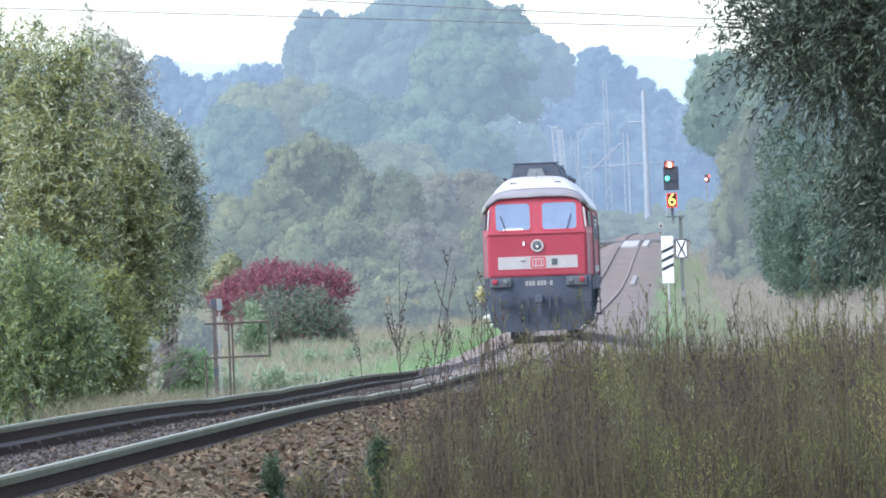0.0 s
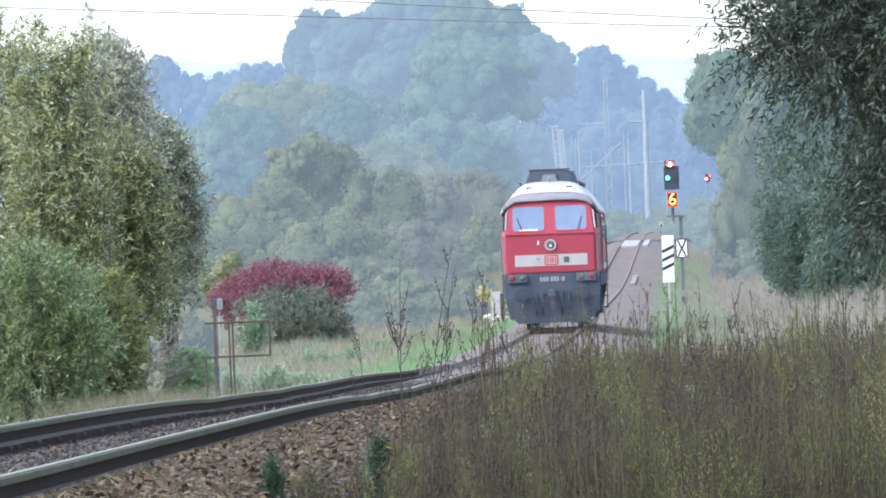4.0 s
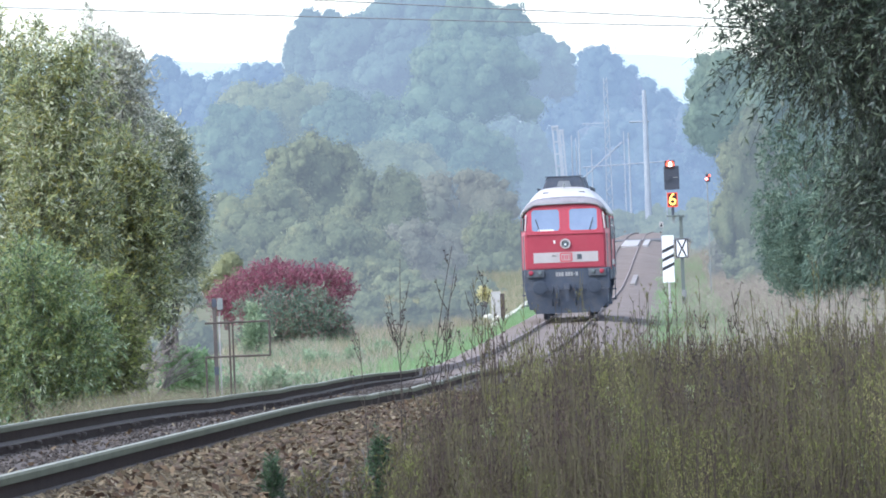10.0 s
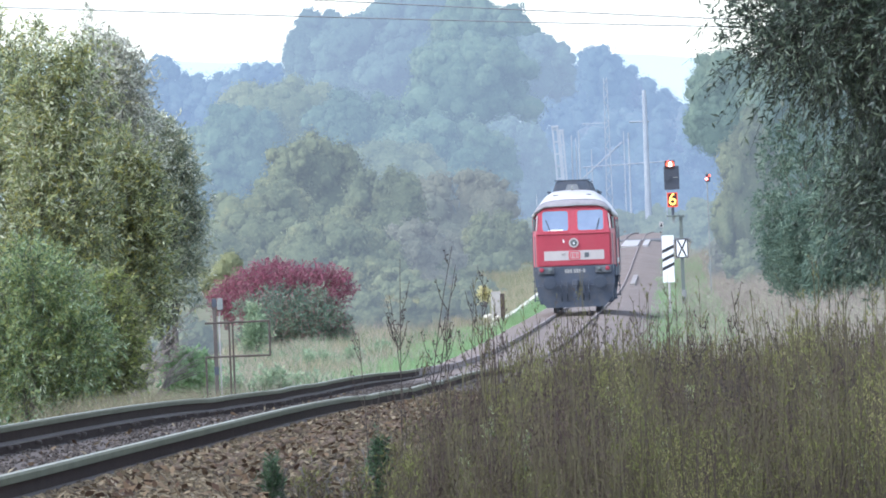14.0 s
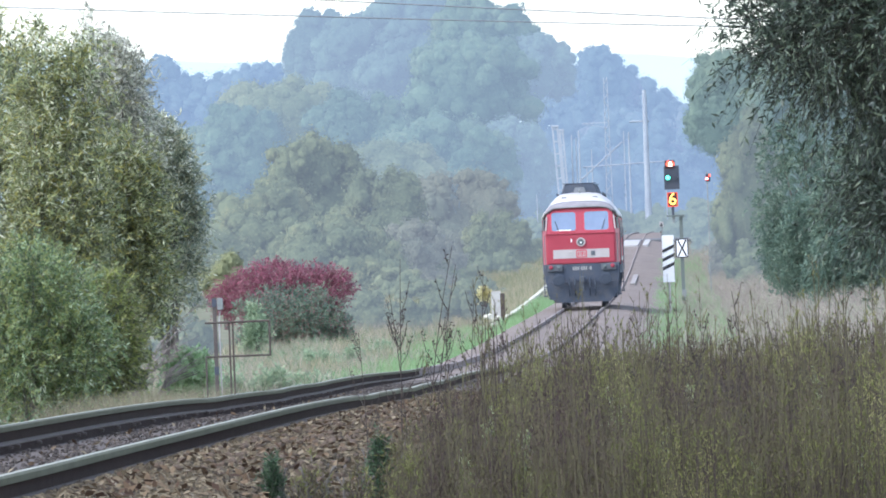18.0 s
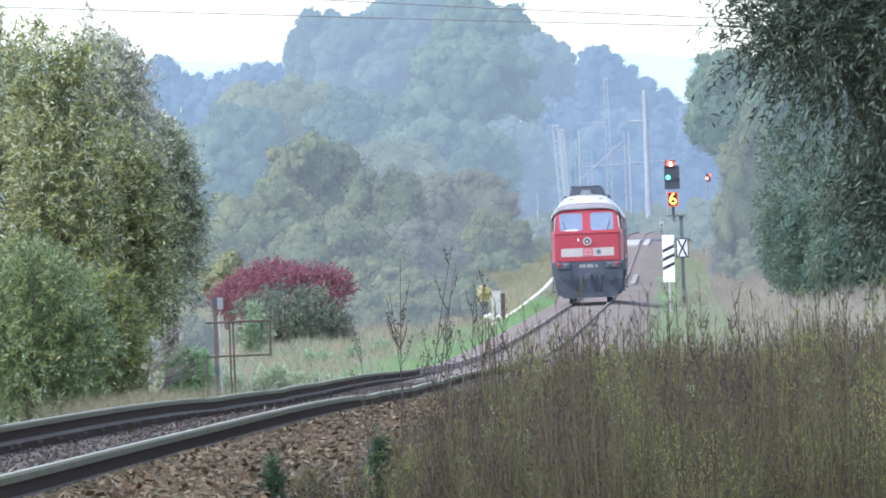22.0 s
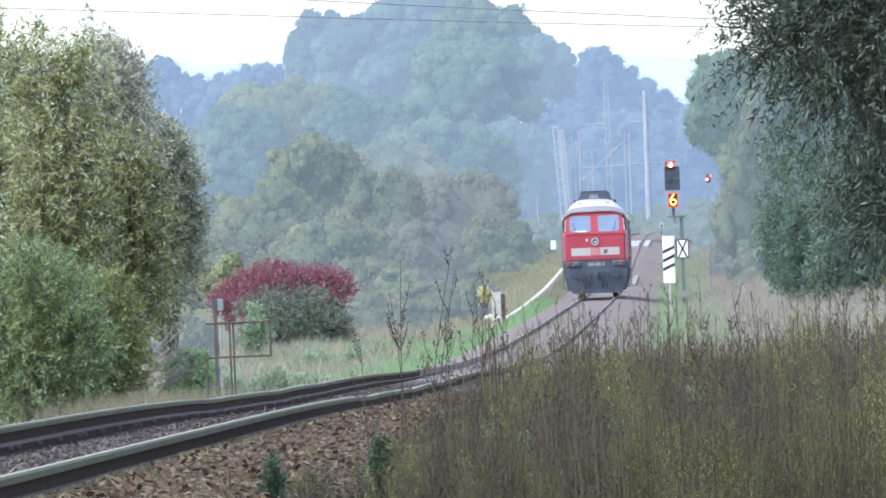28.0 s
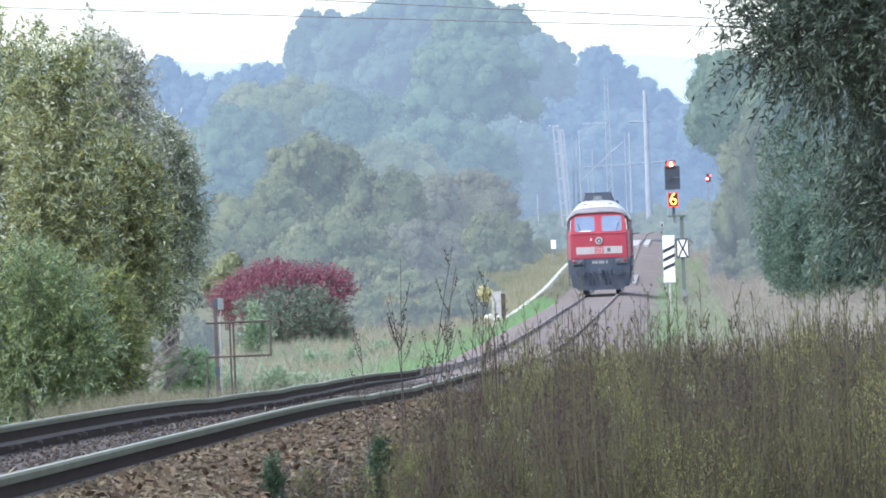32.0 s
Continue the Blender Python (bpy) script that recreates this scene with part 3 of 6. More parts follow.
def leaf_cloud(rng, lobes, n, length, width, outward=0.55, hang=0.3, inner=0.72):
    """Fine leaves about the billows of a crown, with the dense foliage below them: triangles and a rounded normal for each corner."""
    c = np.array([l[0] for l in lobes])
    r = np.array([l[1] for l in lobes])

    def rounded_normal(q, d):
        v = d * 0.46 + (q - c[0]) / r[0] * 0.36 + np.array((0, -0.26, 0.28))
        return v / (np.linalg.norm(v, axis=-1)[..., None] + 1e-9)

    weight = (r[:, 0] * r[:, 2])
    pick = rng.choice(len(lobes), n, p=weight / weight.sum())
    d = rng.normal(size=(n, 3))
    d /= np.linalg.norm(d, axis=1)[:, None]
    p = c[pick] + d * r[pick] * (0.74 + 0.34 * rng.random((n, 1)) + 0.45 * rng.random((n, 1)) ** 4)
    keep = np.ones(n, bool)
    for k in range(len(lobes)):
        keep &= (((p - c[k]) / r[k]) ** 2).sum(1) > inner ** 2
    p, d = p[keep], d[keep]
    n = len(p)
    normal = d * outward + rng.normal(size=(n, 3)) * (1 - outward) * 0.75
    normal /= np.linalg.norm(normal, axis=1)[:, None] + 1e-9
    t = rng.normal(size=(n, 3)) + np.array((0, 0, -hang * 3))
    t -= normal * (t * normal).sum(1)[:, None]
    t /= np.linalg.norm(t, axis=1)[:, None] + 1e-9
    b = np.cross(normal, t)
    size = (0.5 + 0.9 * rng.random((n, 1)))
    ln, wd = t * length * size / 2, b * width * size / 2
    leaves = np.stack([p - ln + wd, p - ln * 0.6 - wd, p + ln], 1)
    tilt = rounded_normal(p, d + rng.normal(size=(n, 3)) * 0.42)
    ball, tri = BALL
    big = [k for k in range(len(lobes)) if r[k, 0] > 0.12 * r[0, 0]]
    inside, inward = [], []
    for k in big:
        q = c[k] + ball * r[k] * 0.80 * (0.84 + 0.28 * rng.random((len(ball), 1)))
        inside.append(q[tri])
        inward.append(rounded_normal(q, ball + rng.normal(size=ball.shape) * 0.3)[tri])
    return np.concatenate([leaves] + inside), np.concatenate([np.repeat(tilt[:, None], 3, axis=1)] + inward)


def stems_and_limbs(rng, ob, height, radius, low, half, stems, bark=None):
    """One or more bent stems with a few tapering limbs, each a part."""
    for k in range(stems):
        a = 2.4 * k + rng.random()
        lean = half * (0.10 if stems == 1 else 0.38)
        foot = Vector((math.cos(a), math.sin(a), 0)) * radius * (stems > 1) * 1.5
        pts = [foot + Vector((0, 0, -0.3))]
        for j in range(1, 7):
            u = j / 6
            pts.append(foot + Vector((math.cos(a) * lean * u ** 1.4 + rng.normal() * radius * 0.5, math.sin(a) * lean * u ** 1.4 + rng.normal() * radius * 0.5, height * 0.8 * u)))
        part("trunk" if stems == 1 else "stem", tube(pts, [radius * (1.1 - 0.95 * j / 6) for j in range(7)]), bark or M_BARK, ob, "grey-brown bark")
        for j in range(2, 6):
            q = pts[j]
            if q.z < low:
                continue
            b = a + 2.4 * j
            tip = q + Vector((math.cos(b) * half * 0.55, math.sin(b) * half * 0.55, height * 0.13))
            mid = (q + tip) / 2 + Vector((0, 0, height * 0.03))
            r = radius * (1.1 - 0.95 * j / 6)
            part("limb", tube([q, mid, tip], [r * 0.6, r * 0.35, 0.008], 5), bark or M_BARK, ob)


def sprays(rng, lobes, twigs, leaves, reach, length, width, droop=0.5, rise=0.5):
    """Leafy twigs that grow out of the lobes and bend over: quads of leaves and the twigs' own strips."""
    c = np.array([l[0] for l in lobes])
    r = np.array([l[1] for l in lobes])
    pick = rng.choice(len(lobes), twigs, p=r[:, 0] * r[:, 2] / (r[:, 0] * r[:, 2]).sum())
    d = rng.normal(size=(twigs, 3))
    d /= np.linalg.norm(d, axis=1)[:, None]
    root = c[pick] + d * r[pick] * (0.55 + 0.45 * rng.random((twigs, 1)))
    keep = np.ones(twigs, bool)
    for k in range(len(lobes)):
        keep &= (((root - c[k]) / r[k]) ** 2).sum(1) > 0.3
    root, d = root[keep], d[keep]
    n = len(root)
    way = d * 0.8 + np.array((0, 0, rise)) + rng.normal(size=(n, 3)) * 0.3
    way /= np.linalg.norm(way, axis=1)[:, None]
    run = reach * (0.5 + 0.8 * rng.random((n, 1)))

    def along(u):
        return root[:, None] + way[:, None] * run[:, None] * u + np.array((0, 0, -droop)) * run[:, None] * u * u

    u = rng.random((n, leaves, 1)) ** 0.8
    q = along(u)
    t = way[:, None] * 0.7 + np.array((0, 0, -2 * droop)) * u * 0.6 + rng.normal(size=(n, leaves, 3)) * 0.8
    t /= np.linalg.norm(t, axis=2)[..., None]
    b = np.cross(t, rng.normal(size=(n, leaves, 3)))
    b /= np.linalg.norm(b, axis=2)[..., None] + 1e-9
    size = 0.6 + 0.7 * rng.random((n, leaves, 1))
    l, w = t * length * size, b * width * size / 2
    quads = np.stack([q, q + l * 0.45 + w, q + l, q + l * 0.45 - w], 2).reshape(-1, 4, 3)
    thin = np.stack([along(np.full((n, 1, 1), v))[:, 0] for v in (0.0, 0.55, 1.0)], 1)
    side = np.cross(way, np.array((0, 1.0, 0)))
    side *= 0.0022 / (np.linalg.norm(side, axis=1)[:, None] + 1e-9)
    strips = np.concatenate([np.stack([thin[:, 0] - side, thin[:, 0] + side, thin[:, 1] + side * 0.8, thin[:, 1] - side * 0.8], 1), np.stack([thin[:, 1] - side * 0.8, thin[:, 1] + side * 0.8, thin[:, 2] + side * 0.4, thin[:, 2] - side * 0.4], 1)])
    return quads, strips


def leafy_tree(name, label, x, y, z, height, half, material, twigs=2000, leaves=14, reach=0.6, leaf=(0.11, 0.026), low=0.03, count=50, squat=2.6, stems=4, droop=0.35, rise=0.45, seed=1, category="tree", group="", spires=0):
    """A near tree whose twigs and long leaves can be told apart."""
    rng = np.random.default_rng(seed)
    ob = thing(name, x, y, z, label, category, group)
    stems_and_limbs(rng, ob, height, max(0.010 * height, 0.025) if stems > 1 else 0.03 * height, low * height, half * 0.8, stems)
    lobes = lobes_of(rng, height - reach * 0.4, half - reach * 0.35, low * height, count, squat)
    for k in range(spires):
        # slim upright shoots that break the crown's outline
        up = 0.30 + 0.30 * rng.random()
        lobes.append((((2 * rng.random() - 1) * half * 0.75, (rng.random() - 0.5) * half, height - 0.30 - 0.5 * rng.random()), (0.13 + 0.10 * rng.random(), 0.2, up)))
    quads, strips = sprays(rng, lobes, twigs, leaves, reach, leaf[0], leaf[1], droop, rise)
    for nm, what, mat in (("crown", quads, material), ("twig_work", strips, M_DARKTWIG if material is M_SHADE else M_BARK)):
        o = new(nm, polygons_mesh(nm, what, 4, mat))
        o.parent = ob
        if nm == "twig_work":
            tagged(o, kind="stuff")
    return ob


def tree(name, label, x, y, z, height, half, material, n=6000, leaf=(0.4, 0.3), low=0.25, count=22, squat=2.0, stems=1, hang=0.3, outward=0.55, seed=1, category="tree", group="", bark=None):
    rng = np.random.default_rng(seed)
    ob = thing(name, x, y, z, label, category, group)
    stems_and_limbs(rng, ob, height, max(0.012 * height, 0.025) if stems > 1 else 0.016 * height, low * height, half * 0.6, stems, bark)
    n, leaf, count, outward = int(n * 3.9), (leaf[0] * 0.46, leaf[1] * 0.46), int(count * 1.1), outward + 0.3
    quads, bulge = leaf_cloud(rng, lobes_of(rng, height * 1.05, half * 1.04, low * height, count, squat, 4), n, leaf[0], leaf[1], outward, hang)
    me = polygons_mesh("crown", quads, 3, material)
    me.attributes.new("billow", "FLOAT_VECTOR", "POINT").data.foreach_set("vector", np.ascontiguousarray(bulge, dtype=np.float32).ravel())
    crown = new("crown", me)
    crown.parent = ob
    return ob


# willow thicket beside the track
WILLOW = "tall silvery green willow with yellowing patches beside the track"
leafy_tree("willow", WILLOW, -7.06, 141, -0.10, 6.40, 1.34, M_WILLOW, 4600, 15, 0.5, seed=11, spires=5, category="tree", group="willow thicket")
leafy_tree("willow", WILLOW, -5.84, 138, -0.05, 6.15, 0.88, M_WILLOW, 3600, 15, 0.5, seed=16, spires=4, category="tree", group="willow thicket")
leafy_tree("willow", "tall willow with thin grey-brown upper leaves", -5.17, 143, 0.0, 6.32, 0.74, M_DRYWILLOW, 2000, 14, 0.42, low=0.3, squat=2.9, seed=12, spires=5, category="tree", group="willow thicket")
leafy_tree("willow", "shorter olive willow in front of taller ones", -4.98, 141, 0.0, 4.75, 0.80, M_WILLOW, 3000, 15, 0.45, low=0.12, squat=2.4, seed=18, spires=2, category="tree", group="willow thicket")
leafy_tree("willow", "grey-green willow leaning over the meadow edge", -4.44, 145, 0.1, 4.86, 0.66, M_GREYWILLOW, 2400, 15, 0.42, low=0.20, squat=2.4, seed=13, spires=2, category="tree", group="willow thicket")
leafy_tree("sallow_bush", "low dark green sallow bush at the track side", -6.0, 130, 0.15, 2.85, 1.25, M_SALLOW, 3500, 14, 0.40, (0.085, 0.024), 0.0, squat=2.4, seed=14, category="bush", group="willow thicket")
leafy_tree("sallow_bush", "low sallow bush with fresh yellow-green leaves", -5.06, 132, 0.35, 2.20, 0.70, M_LIMEWILLOW, 2200, 14, 0.38, (0.085, 0.024), 0.0, squat=2.4, seed=15, category="bush", group="willow thicket")
leafy_tree("sallow_bush", "small fresh green bush in the meadow grass", -4.02, 142, 0.35, 0.85, 0.42, M_FRESHBUSH, 420, 14, 0.25, (0.09, 0.035), 0.0, squat=2.2, seed=17, category="bush", group="willow thicket")


def bare_shrub(x, y, z, seed, count, reach):
    """Leafless grey twigs that fan out over the meadow edge."""
    rng = np.random.default_rng(seed)
    ob = thing("bare_shrub", x, y, z, "leafless grey-brown twigs beside the willows", "bush", "willow thicket")
    for k in range(count):
        run = reach * (0.6 + 0.6 * rng.random())
        rise = run * (0.35 + 0.9 * rng.random())
        depth = rng.normal() * 0.3
        pts = [(0.03 * rng.normal(), 0.03 * rng.normal(), -0.1), (run * 0.35, depth * 0.4, rise * 0.50), (run * 0.7, depth * 0.8, rise * 0.82), (run, depth, rise)]
        twig = part("twig", tube(pts, [0.012, 0.009, 0.006, 0.003], 5), M_TWIG, ob)
        for j in range(2):
            u = Vector(pts[1 + j])
            tip = u + Vector((0.22 + 0.2 * rng.random(), rng.normal() * 0.1, 0.05 + 0.25 * rng.random()))
            part("side_shoot", tube([u, (u + tip) / 2, tip], [0.006, 0.004, 0.002], 4), M_TWIG, twig)


M_TWIG = surface("grey_brown_twigs", (0.13, 0.11, 0.10), (0.22, 0.19, 0.17), 6, 40, 0.9)
bare_shrub(-4.76, 136, 0.55, 19, 15, 0.90)
bare_shrub(-4.50, 139, 0.50, 20, 10, 0.70)
# red sumac and shrubs on the meadow
leafy_tree("sumac_bush", "broad autumn shrub with deep red crown", -5.15, 293, -1.00, 3.26, 2.44, M_SUMAC, 3600, 15, 0.42, (0.10, 0.034), 0.25, 46, 2.3, 6, 0.1, 0.9, 21, "bush")
leafy_tree("shrub", "dull green shrub under a red sumac", -5.06, 291, -1.25, 2.80, 2.10, M_SHRUB, 3400, 15, 0.42, (0.10, 0.034), 0.0, 40, 2.3, 4, 0.1, 0.9, 22, "bush")
tree("shrub", "yellowing shrub behind a red sumac", -7.65, 315, 0.19, 2.40, 0.98, M_YELLOW, 2500, (0.22, 0.10), 0.05, 20, 2.2, 4, 0.2, 0.5, 23, "bush")
for seed, row in enumerate(((-2.36, 230, -0.42, 0.66, 0.30), (-3.4, 240, -0.5, 0.5, 0.5), (-1.9, 262, -0.55, 0.5, 0.45), (-2.7, 180, -0.2, 0.42, 0.4), (-2.94, 152, 0.14, 0.62, 0.28), (-3.97, 158, 0.08, 0.82, 0.45))):
    bx, by, bz, bh, bw = row
    leafy_tree("shrub", "low dull green shrub in the meadow grass", bx, by, bz - 0.5 * bh, bh * 1.2, bw * 1.35, M_HERBSOFT, 260, 12, 0.3, (0.10, 0.03), 0.0, 14, 2.2, 3, 0.1, 1.0, 165 + seed, "bush", "meadow shrubs")
leafy_tree("shrub", "small pale green shrub among meadow grass", -5.53, 262, -0.83, 1.95, 0.43, M_HERBSOFT, 300, 12, 0.3, (0.12, 0.045), 0.0, 16, 2.4, 3, 0.1, 0.8, 24, "bush")
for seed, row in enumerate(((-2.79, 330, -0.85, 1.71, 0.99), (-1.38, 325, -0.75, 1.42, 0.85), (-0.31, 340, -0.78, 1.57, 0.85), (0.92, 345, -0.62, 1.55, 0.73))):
    tree("shrub", "grey-green scrub with haze glow on the meadow", *row, M_MID, 2200, (0.22, 0.12), 0.0, 26, 2.2, 3, 0.2, 0.5, 170 + seed, "bush", "meadow scrub")
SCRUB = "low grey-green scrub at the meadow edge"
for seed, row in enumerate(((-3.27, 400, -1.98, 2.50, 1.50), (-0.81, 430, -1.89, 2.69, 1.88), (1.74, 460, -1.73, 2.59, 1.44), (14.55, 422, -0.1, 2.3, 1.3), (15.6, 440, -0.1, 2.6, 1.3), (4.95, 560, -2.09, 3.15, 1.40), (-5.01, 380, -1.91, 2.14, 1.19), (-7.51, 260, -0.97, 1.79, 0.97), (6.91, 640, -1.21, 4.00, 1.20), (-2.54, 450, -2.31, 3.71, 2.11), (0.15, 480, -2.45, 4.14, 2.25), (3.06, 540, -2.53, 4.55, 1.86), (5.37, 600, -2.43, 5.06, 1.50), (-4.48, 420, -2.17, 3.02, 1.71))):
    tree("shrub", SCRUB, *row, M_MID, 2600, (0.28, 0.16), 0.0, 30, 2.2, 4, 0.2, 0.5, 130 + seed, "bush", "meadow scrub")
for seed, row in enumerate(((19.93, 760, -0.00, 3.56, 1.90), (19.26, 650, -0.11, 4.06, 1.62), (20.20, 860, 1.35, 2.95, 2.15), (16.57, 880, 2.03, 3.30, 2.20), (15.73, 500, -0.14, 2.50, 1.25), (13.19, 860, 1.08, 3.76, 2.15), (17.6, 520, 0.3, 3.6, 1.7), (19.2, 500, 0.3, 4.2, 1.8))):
    tree("shrub", "scrub with haze glow beside the far track", *row, M_FAROLIVE if seed != 4 else M_MIDBROWN, 3000, (0.4, 0.24), 0.0, 30, 2.2, 4, 0.2, 0.5, 140 + seed, "bush", "far scrub")
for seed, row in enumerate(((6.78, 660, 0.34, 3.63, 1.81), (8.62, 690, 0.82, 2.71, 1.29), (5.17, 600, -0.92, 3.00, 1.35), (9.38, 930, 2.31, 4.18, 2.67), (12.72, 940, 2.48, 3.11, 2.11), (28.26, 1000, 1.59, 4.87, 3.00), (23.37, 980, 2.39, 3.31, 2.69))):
    tree("shrub", "pale green scrub with haze glow beside the far track", *row, M_FAROLIVE, 2000, (0.34, 0.2), 0.0, 26, 2.2, 3, 0.2, 0.5, 180 + seed, "bush", "far scrub")
M_GOLD = foliage("bright_yellow_leaves", ((0.3, (0.50, 0.46, 0.24)), (0.7, (0.70, 0.65, 0.38))), 0.8, 0.4, 0.6)
leafy_tree("shrub", "small bright yellow shrub by a marker stone", 1.50, 341, 0.45, 0.46, 0.24, M_GOLD, 120, 12, 0.25, (0.09, 0.04), 0.0, 12, 2.2, 3, 0.2, 0.6, 150, "bush")
# woods behind the meadow, with mist painted on as leaf glow
MID = "green deciduous tree with haze glow behind the meadow"
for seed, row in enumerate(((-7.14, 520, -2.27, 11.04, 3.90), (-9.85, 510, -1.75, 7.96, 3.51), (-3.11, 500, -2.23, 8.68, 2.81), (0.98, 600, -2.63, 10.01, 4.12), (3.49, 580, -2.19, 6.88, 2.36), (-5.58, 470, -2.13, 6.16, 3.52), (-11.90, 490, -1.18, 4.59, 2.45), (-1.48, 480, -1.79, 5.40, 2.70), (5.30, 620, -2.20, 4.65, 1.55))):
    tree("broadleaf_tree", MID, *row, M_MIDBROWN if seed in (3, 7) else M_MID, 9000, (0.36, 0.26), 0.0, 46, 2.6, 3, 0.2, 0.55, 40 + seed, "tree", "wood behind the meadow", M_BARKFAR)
FARL = "tall tree with blue-green haze glow in its leaves"
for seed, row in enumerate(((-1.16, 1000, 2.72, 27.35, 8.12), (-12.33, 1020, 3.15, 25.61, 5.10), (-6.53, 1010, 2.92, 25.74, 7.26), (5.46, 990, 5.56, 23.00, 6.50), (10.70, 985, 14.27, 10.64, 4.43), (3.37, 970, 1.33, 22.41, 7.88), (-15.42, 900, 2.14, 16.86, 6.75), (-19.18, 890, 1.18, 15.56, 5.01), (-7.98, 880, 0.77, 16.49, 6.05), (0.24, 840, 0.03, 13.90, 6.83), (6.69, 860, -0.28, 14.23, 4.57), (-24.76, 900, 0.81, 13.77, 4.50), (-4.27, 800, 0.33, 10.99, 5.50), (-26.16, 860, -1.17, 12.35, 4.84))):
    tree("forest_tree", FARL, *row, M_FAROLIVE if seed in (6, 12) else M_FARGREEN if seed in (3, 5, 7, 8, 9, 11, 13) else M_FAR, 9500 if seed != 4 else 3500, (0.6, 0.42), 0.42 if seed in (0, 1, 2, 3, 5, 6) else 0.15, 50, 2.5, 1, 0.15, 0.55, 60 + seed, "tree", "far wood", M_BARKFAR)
FARTHEST = "far-off tree with pale blue haze glow in its leaves"
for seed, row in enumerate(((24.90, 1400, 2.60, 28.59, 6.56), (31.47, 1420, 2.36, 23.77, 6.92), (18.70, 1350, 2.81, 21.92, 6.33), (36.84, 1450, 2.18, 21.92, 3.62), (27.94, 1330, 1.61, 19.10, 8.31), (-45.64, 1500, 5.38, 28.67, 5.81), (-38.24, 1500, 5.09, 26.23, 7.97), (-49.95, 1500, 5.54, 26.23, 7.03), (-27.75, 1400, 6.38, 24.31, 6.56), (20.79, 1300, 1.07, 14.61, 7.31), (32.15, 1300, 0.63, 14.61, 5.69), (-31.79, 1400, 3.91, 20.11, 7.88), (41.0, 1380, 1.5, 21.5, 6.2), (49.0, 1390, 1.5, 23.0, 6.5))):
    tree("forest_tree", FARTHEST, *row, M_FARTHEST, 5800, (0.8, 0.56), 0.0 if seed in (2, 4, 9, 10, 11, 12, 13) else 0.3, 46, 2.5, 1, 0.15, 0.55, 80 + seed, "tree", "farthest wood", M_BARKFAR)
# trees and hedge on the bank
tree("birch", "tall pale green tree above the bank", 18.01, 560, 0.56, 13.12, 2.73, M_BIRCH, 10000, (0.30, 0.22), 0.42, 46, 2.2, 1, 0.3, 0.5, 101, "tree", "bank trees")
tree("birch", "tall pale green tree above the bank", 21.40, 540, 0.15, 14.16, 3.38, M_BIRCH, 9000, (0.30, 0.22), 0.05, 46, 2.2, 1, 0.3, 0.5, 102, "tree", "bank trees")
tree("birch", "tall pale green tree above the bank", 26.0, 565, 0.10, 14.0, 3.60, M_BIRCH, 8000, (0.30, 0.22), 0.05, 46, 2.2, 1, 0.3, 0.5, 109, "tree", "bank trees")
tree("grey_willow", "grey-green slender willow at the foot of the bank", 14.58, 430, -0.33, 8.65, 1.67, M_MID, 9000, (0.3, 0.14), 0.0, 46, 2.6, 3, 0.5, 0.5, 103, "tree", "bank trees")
HEDGE = "dense green hedge tree on the bank"
for seed, row in enumerate(((11.39, 285, 0.16, 6.41, 1.69), (11.25, 270, 0.22, 3.68, 1.32), (12.22, 262, 0.13, 5.15, 1.64), (11.19, 250, 0.19, 2.50, 1.33), (14.89, 280, -0.20, 7.17, 1.93), (12.54, 330, 0.62, 2.37, 0.87))):
    leafy_tree("hedge_tree", HEDGE, *row, M_HEDGE, int(1500 + 900 * row[4]), 14, 0.42, (0.11, 0.042), 0.0, 60, 2.4, 3, 0.4, 0.2, 104 + seed, "tree", "bank hedge")


leafy_tree("dark_willow", "dark green willow with long hanging leafy twigs", 3.82, 66.0, ground_z(3.82, 66.0), 4.9, 1.70, M_SHADE, 12500, 16, 0.5, (0.066, 0.016), 0.40, 64, 1.95, 1, 0.45, 0.35, 7)
leafy_tree("dark_willow", "dark green willow with low hanging leafy twigs", 3.86, 70.0, ground_z(3.86, 70.0), 3.0, 0.88, M_SHADE, 2300, 16, 0.45, (0.066, 0.016), 0.42, 60, 2.2, 1, 0.6, 0.3, 8)


# ---- grass and weeds ----
def blades(rng, spots, height, width, lean=0.25):
    """Tapering blades on the spots (x, y, z), spread and bent at random."""
    n = len(spots)
    h = height * (0.5 + 0.8 * rng.random((n, 1)))
    a = rng.random(n) * 2 * math.pi
    side = np.stack([np.cos(a), np.sin(a) * 0.3, np.zeros(n)], 1) * width / 2
    bend = np.stack([rng.normal(size=n) * lean, rng.normal(size=n) * lean, np.ones(n)], 1)
    mid = spots + bend * h * 0.55
    tip = spots + bend * h * np.array((1.35, 1.35, 1.0)) + np.array((0, 0, 0))
    return np.stack([spots - side, mid - side * 0.5, tip, mid + side * 0.5], 1)


def meadow(name, label, rng, x_of, y0, y1, n, height, width, material, lean=0.25, clump=0.0):
    y = y0 + (y1 - y0) * rng.random(n)
    u = rng.random(n)
    spots = []
    for yy, uu in zip(y, u):
        lo, hi = x_of(yy)
        x = lo + (hi - lo) * uu
        if clump and noise.noise(Vector((x * 0.8, yy * 0.15, 7))) < clump - 0.3:
            continue
        spots.append((x, yy, ground_z(x, yy) - 0.03))
    ob = new(name, polygons_mesh(name, blades(rng, np.array(spots), height, width, lean), 4, material))
    tagged(ob, label, "grass", kind="stuff")


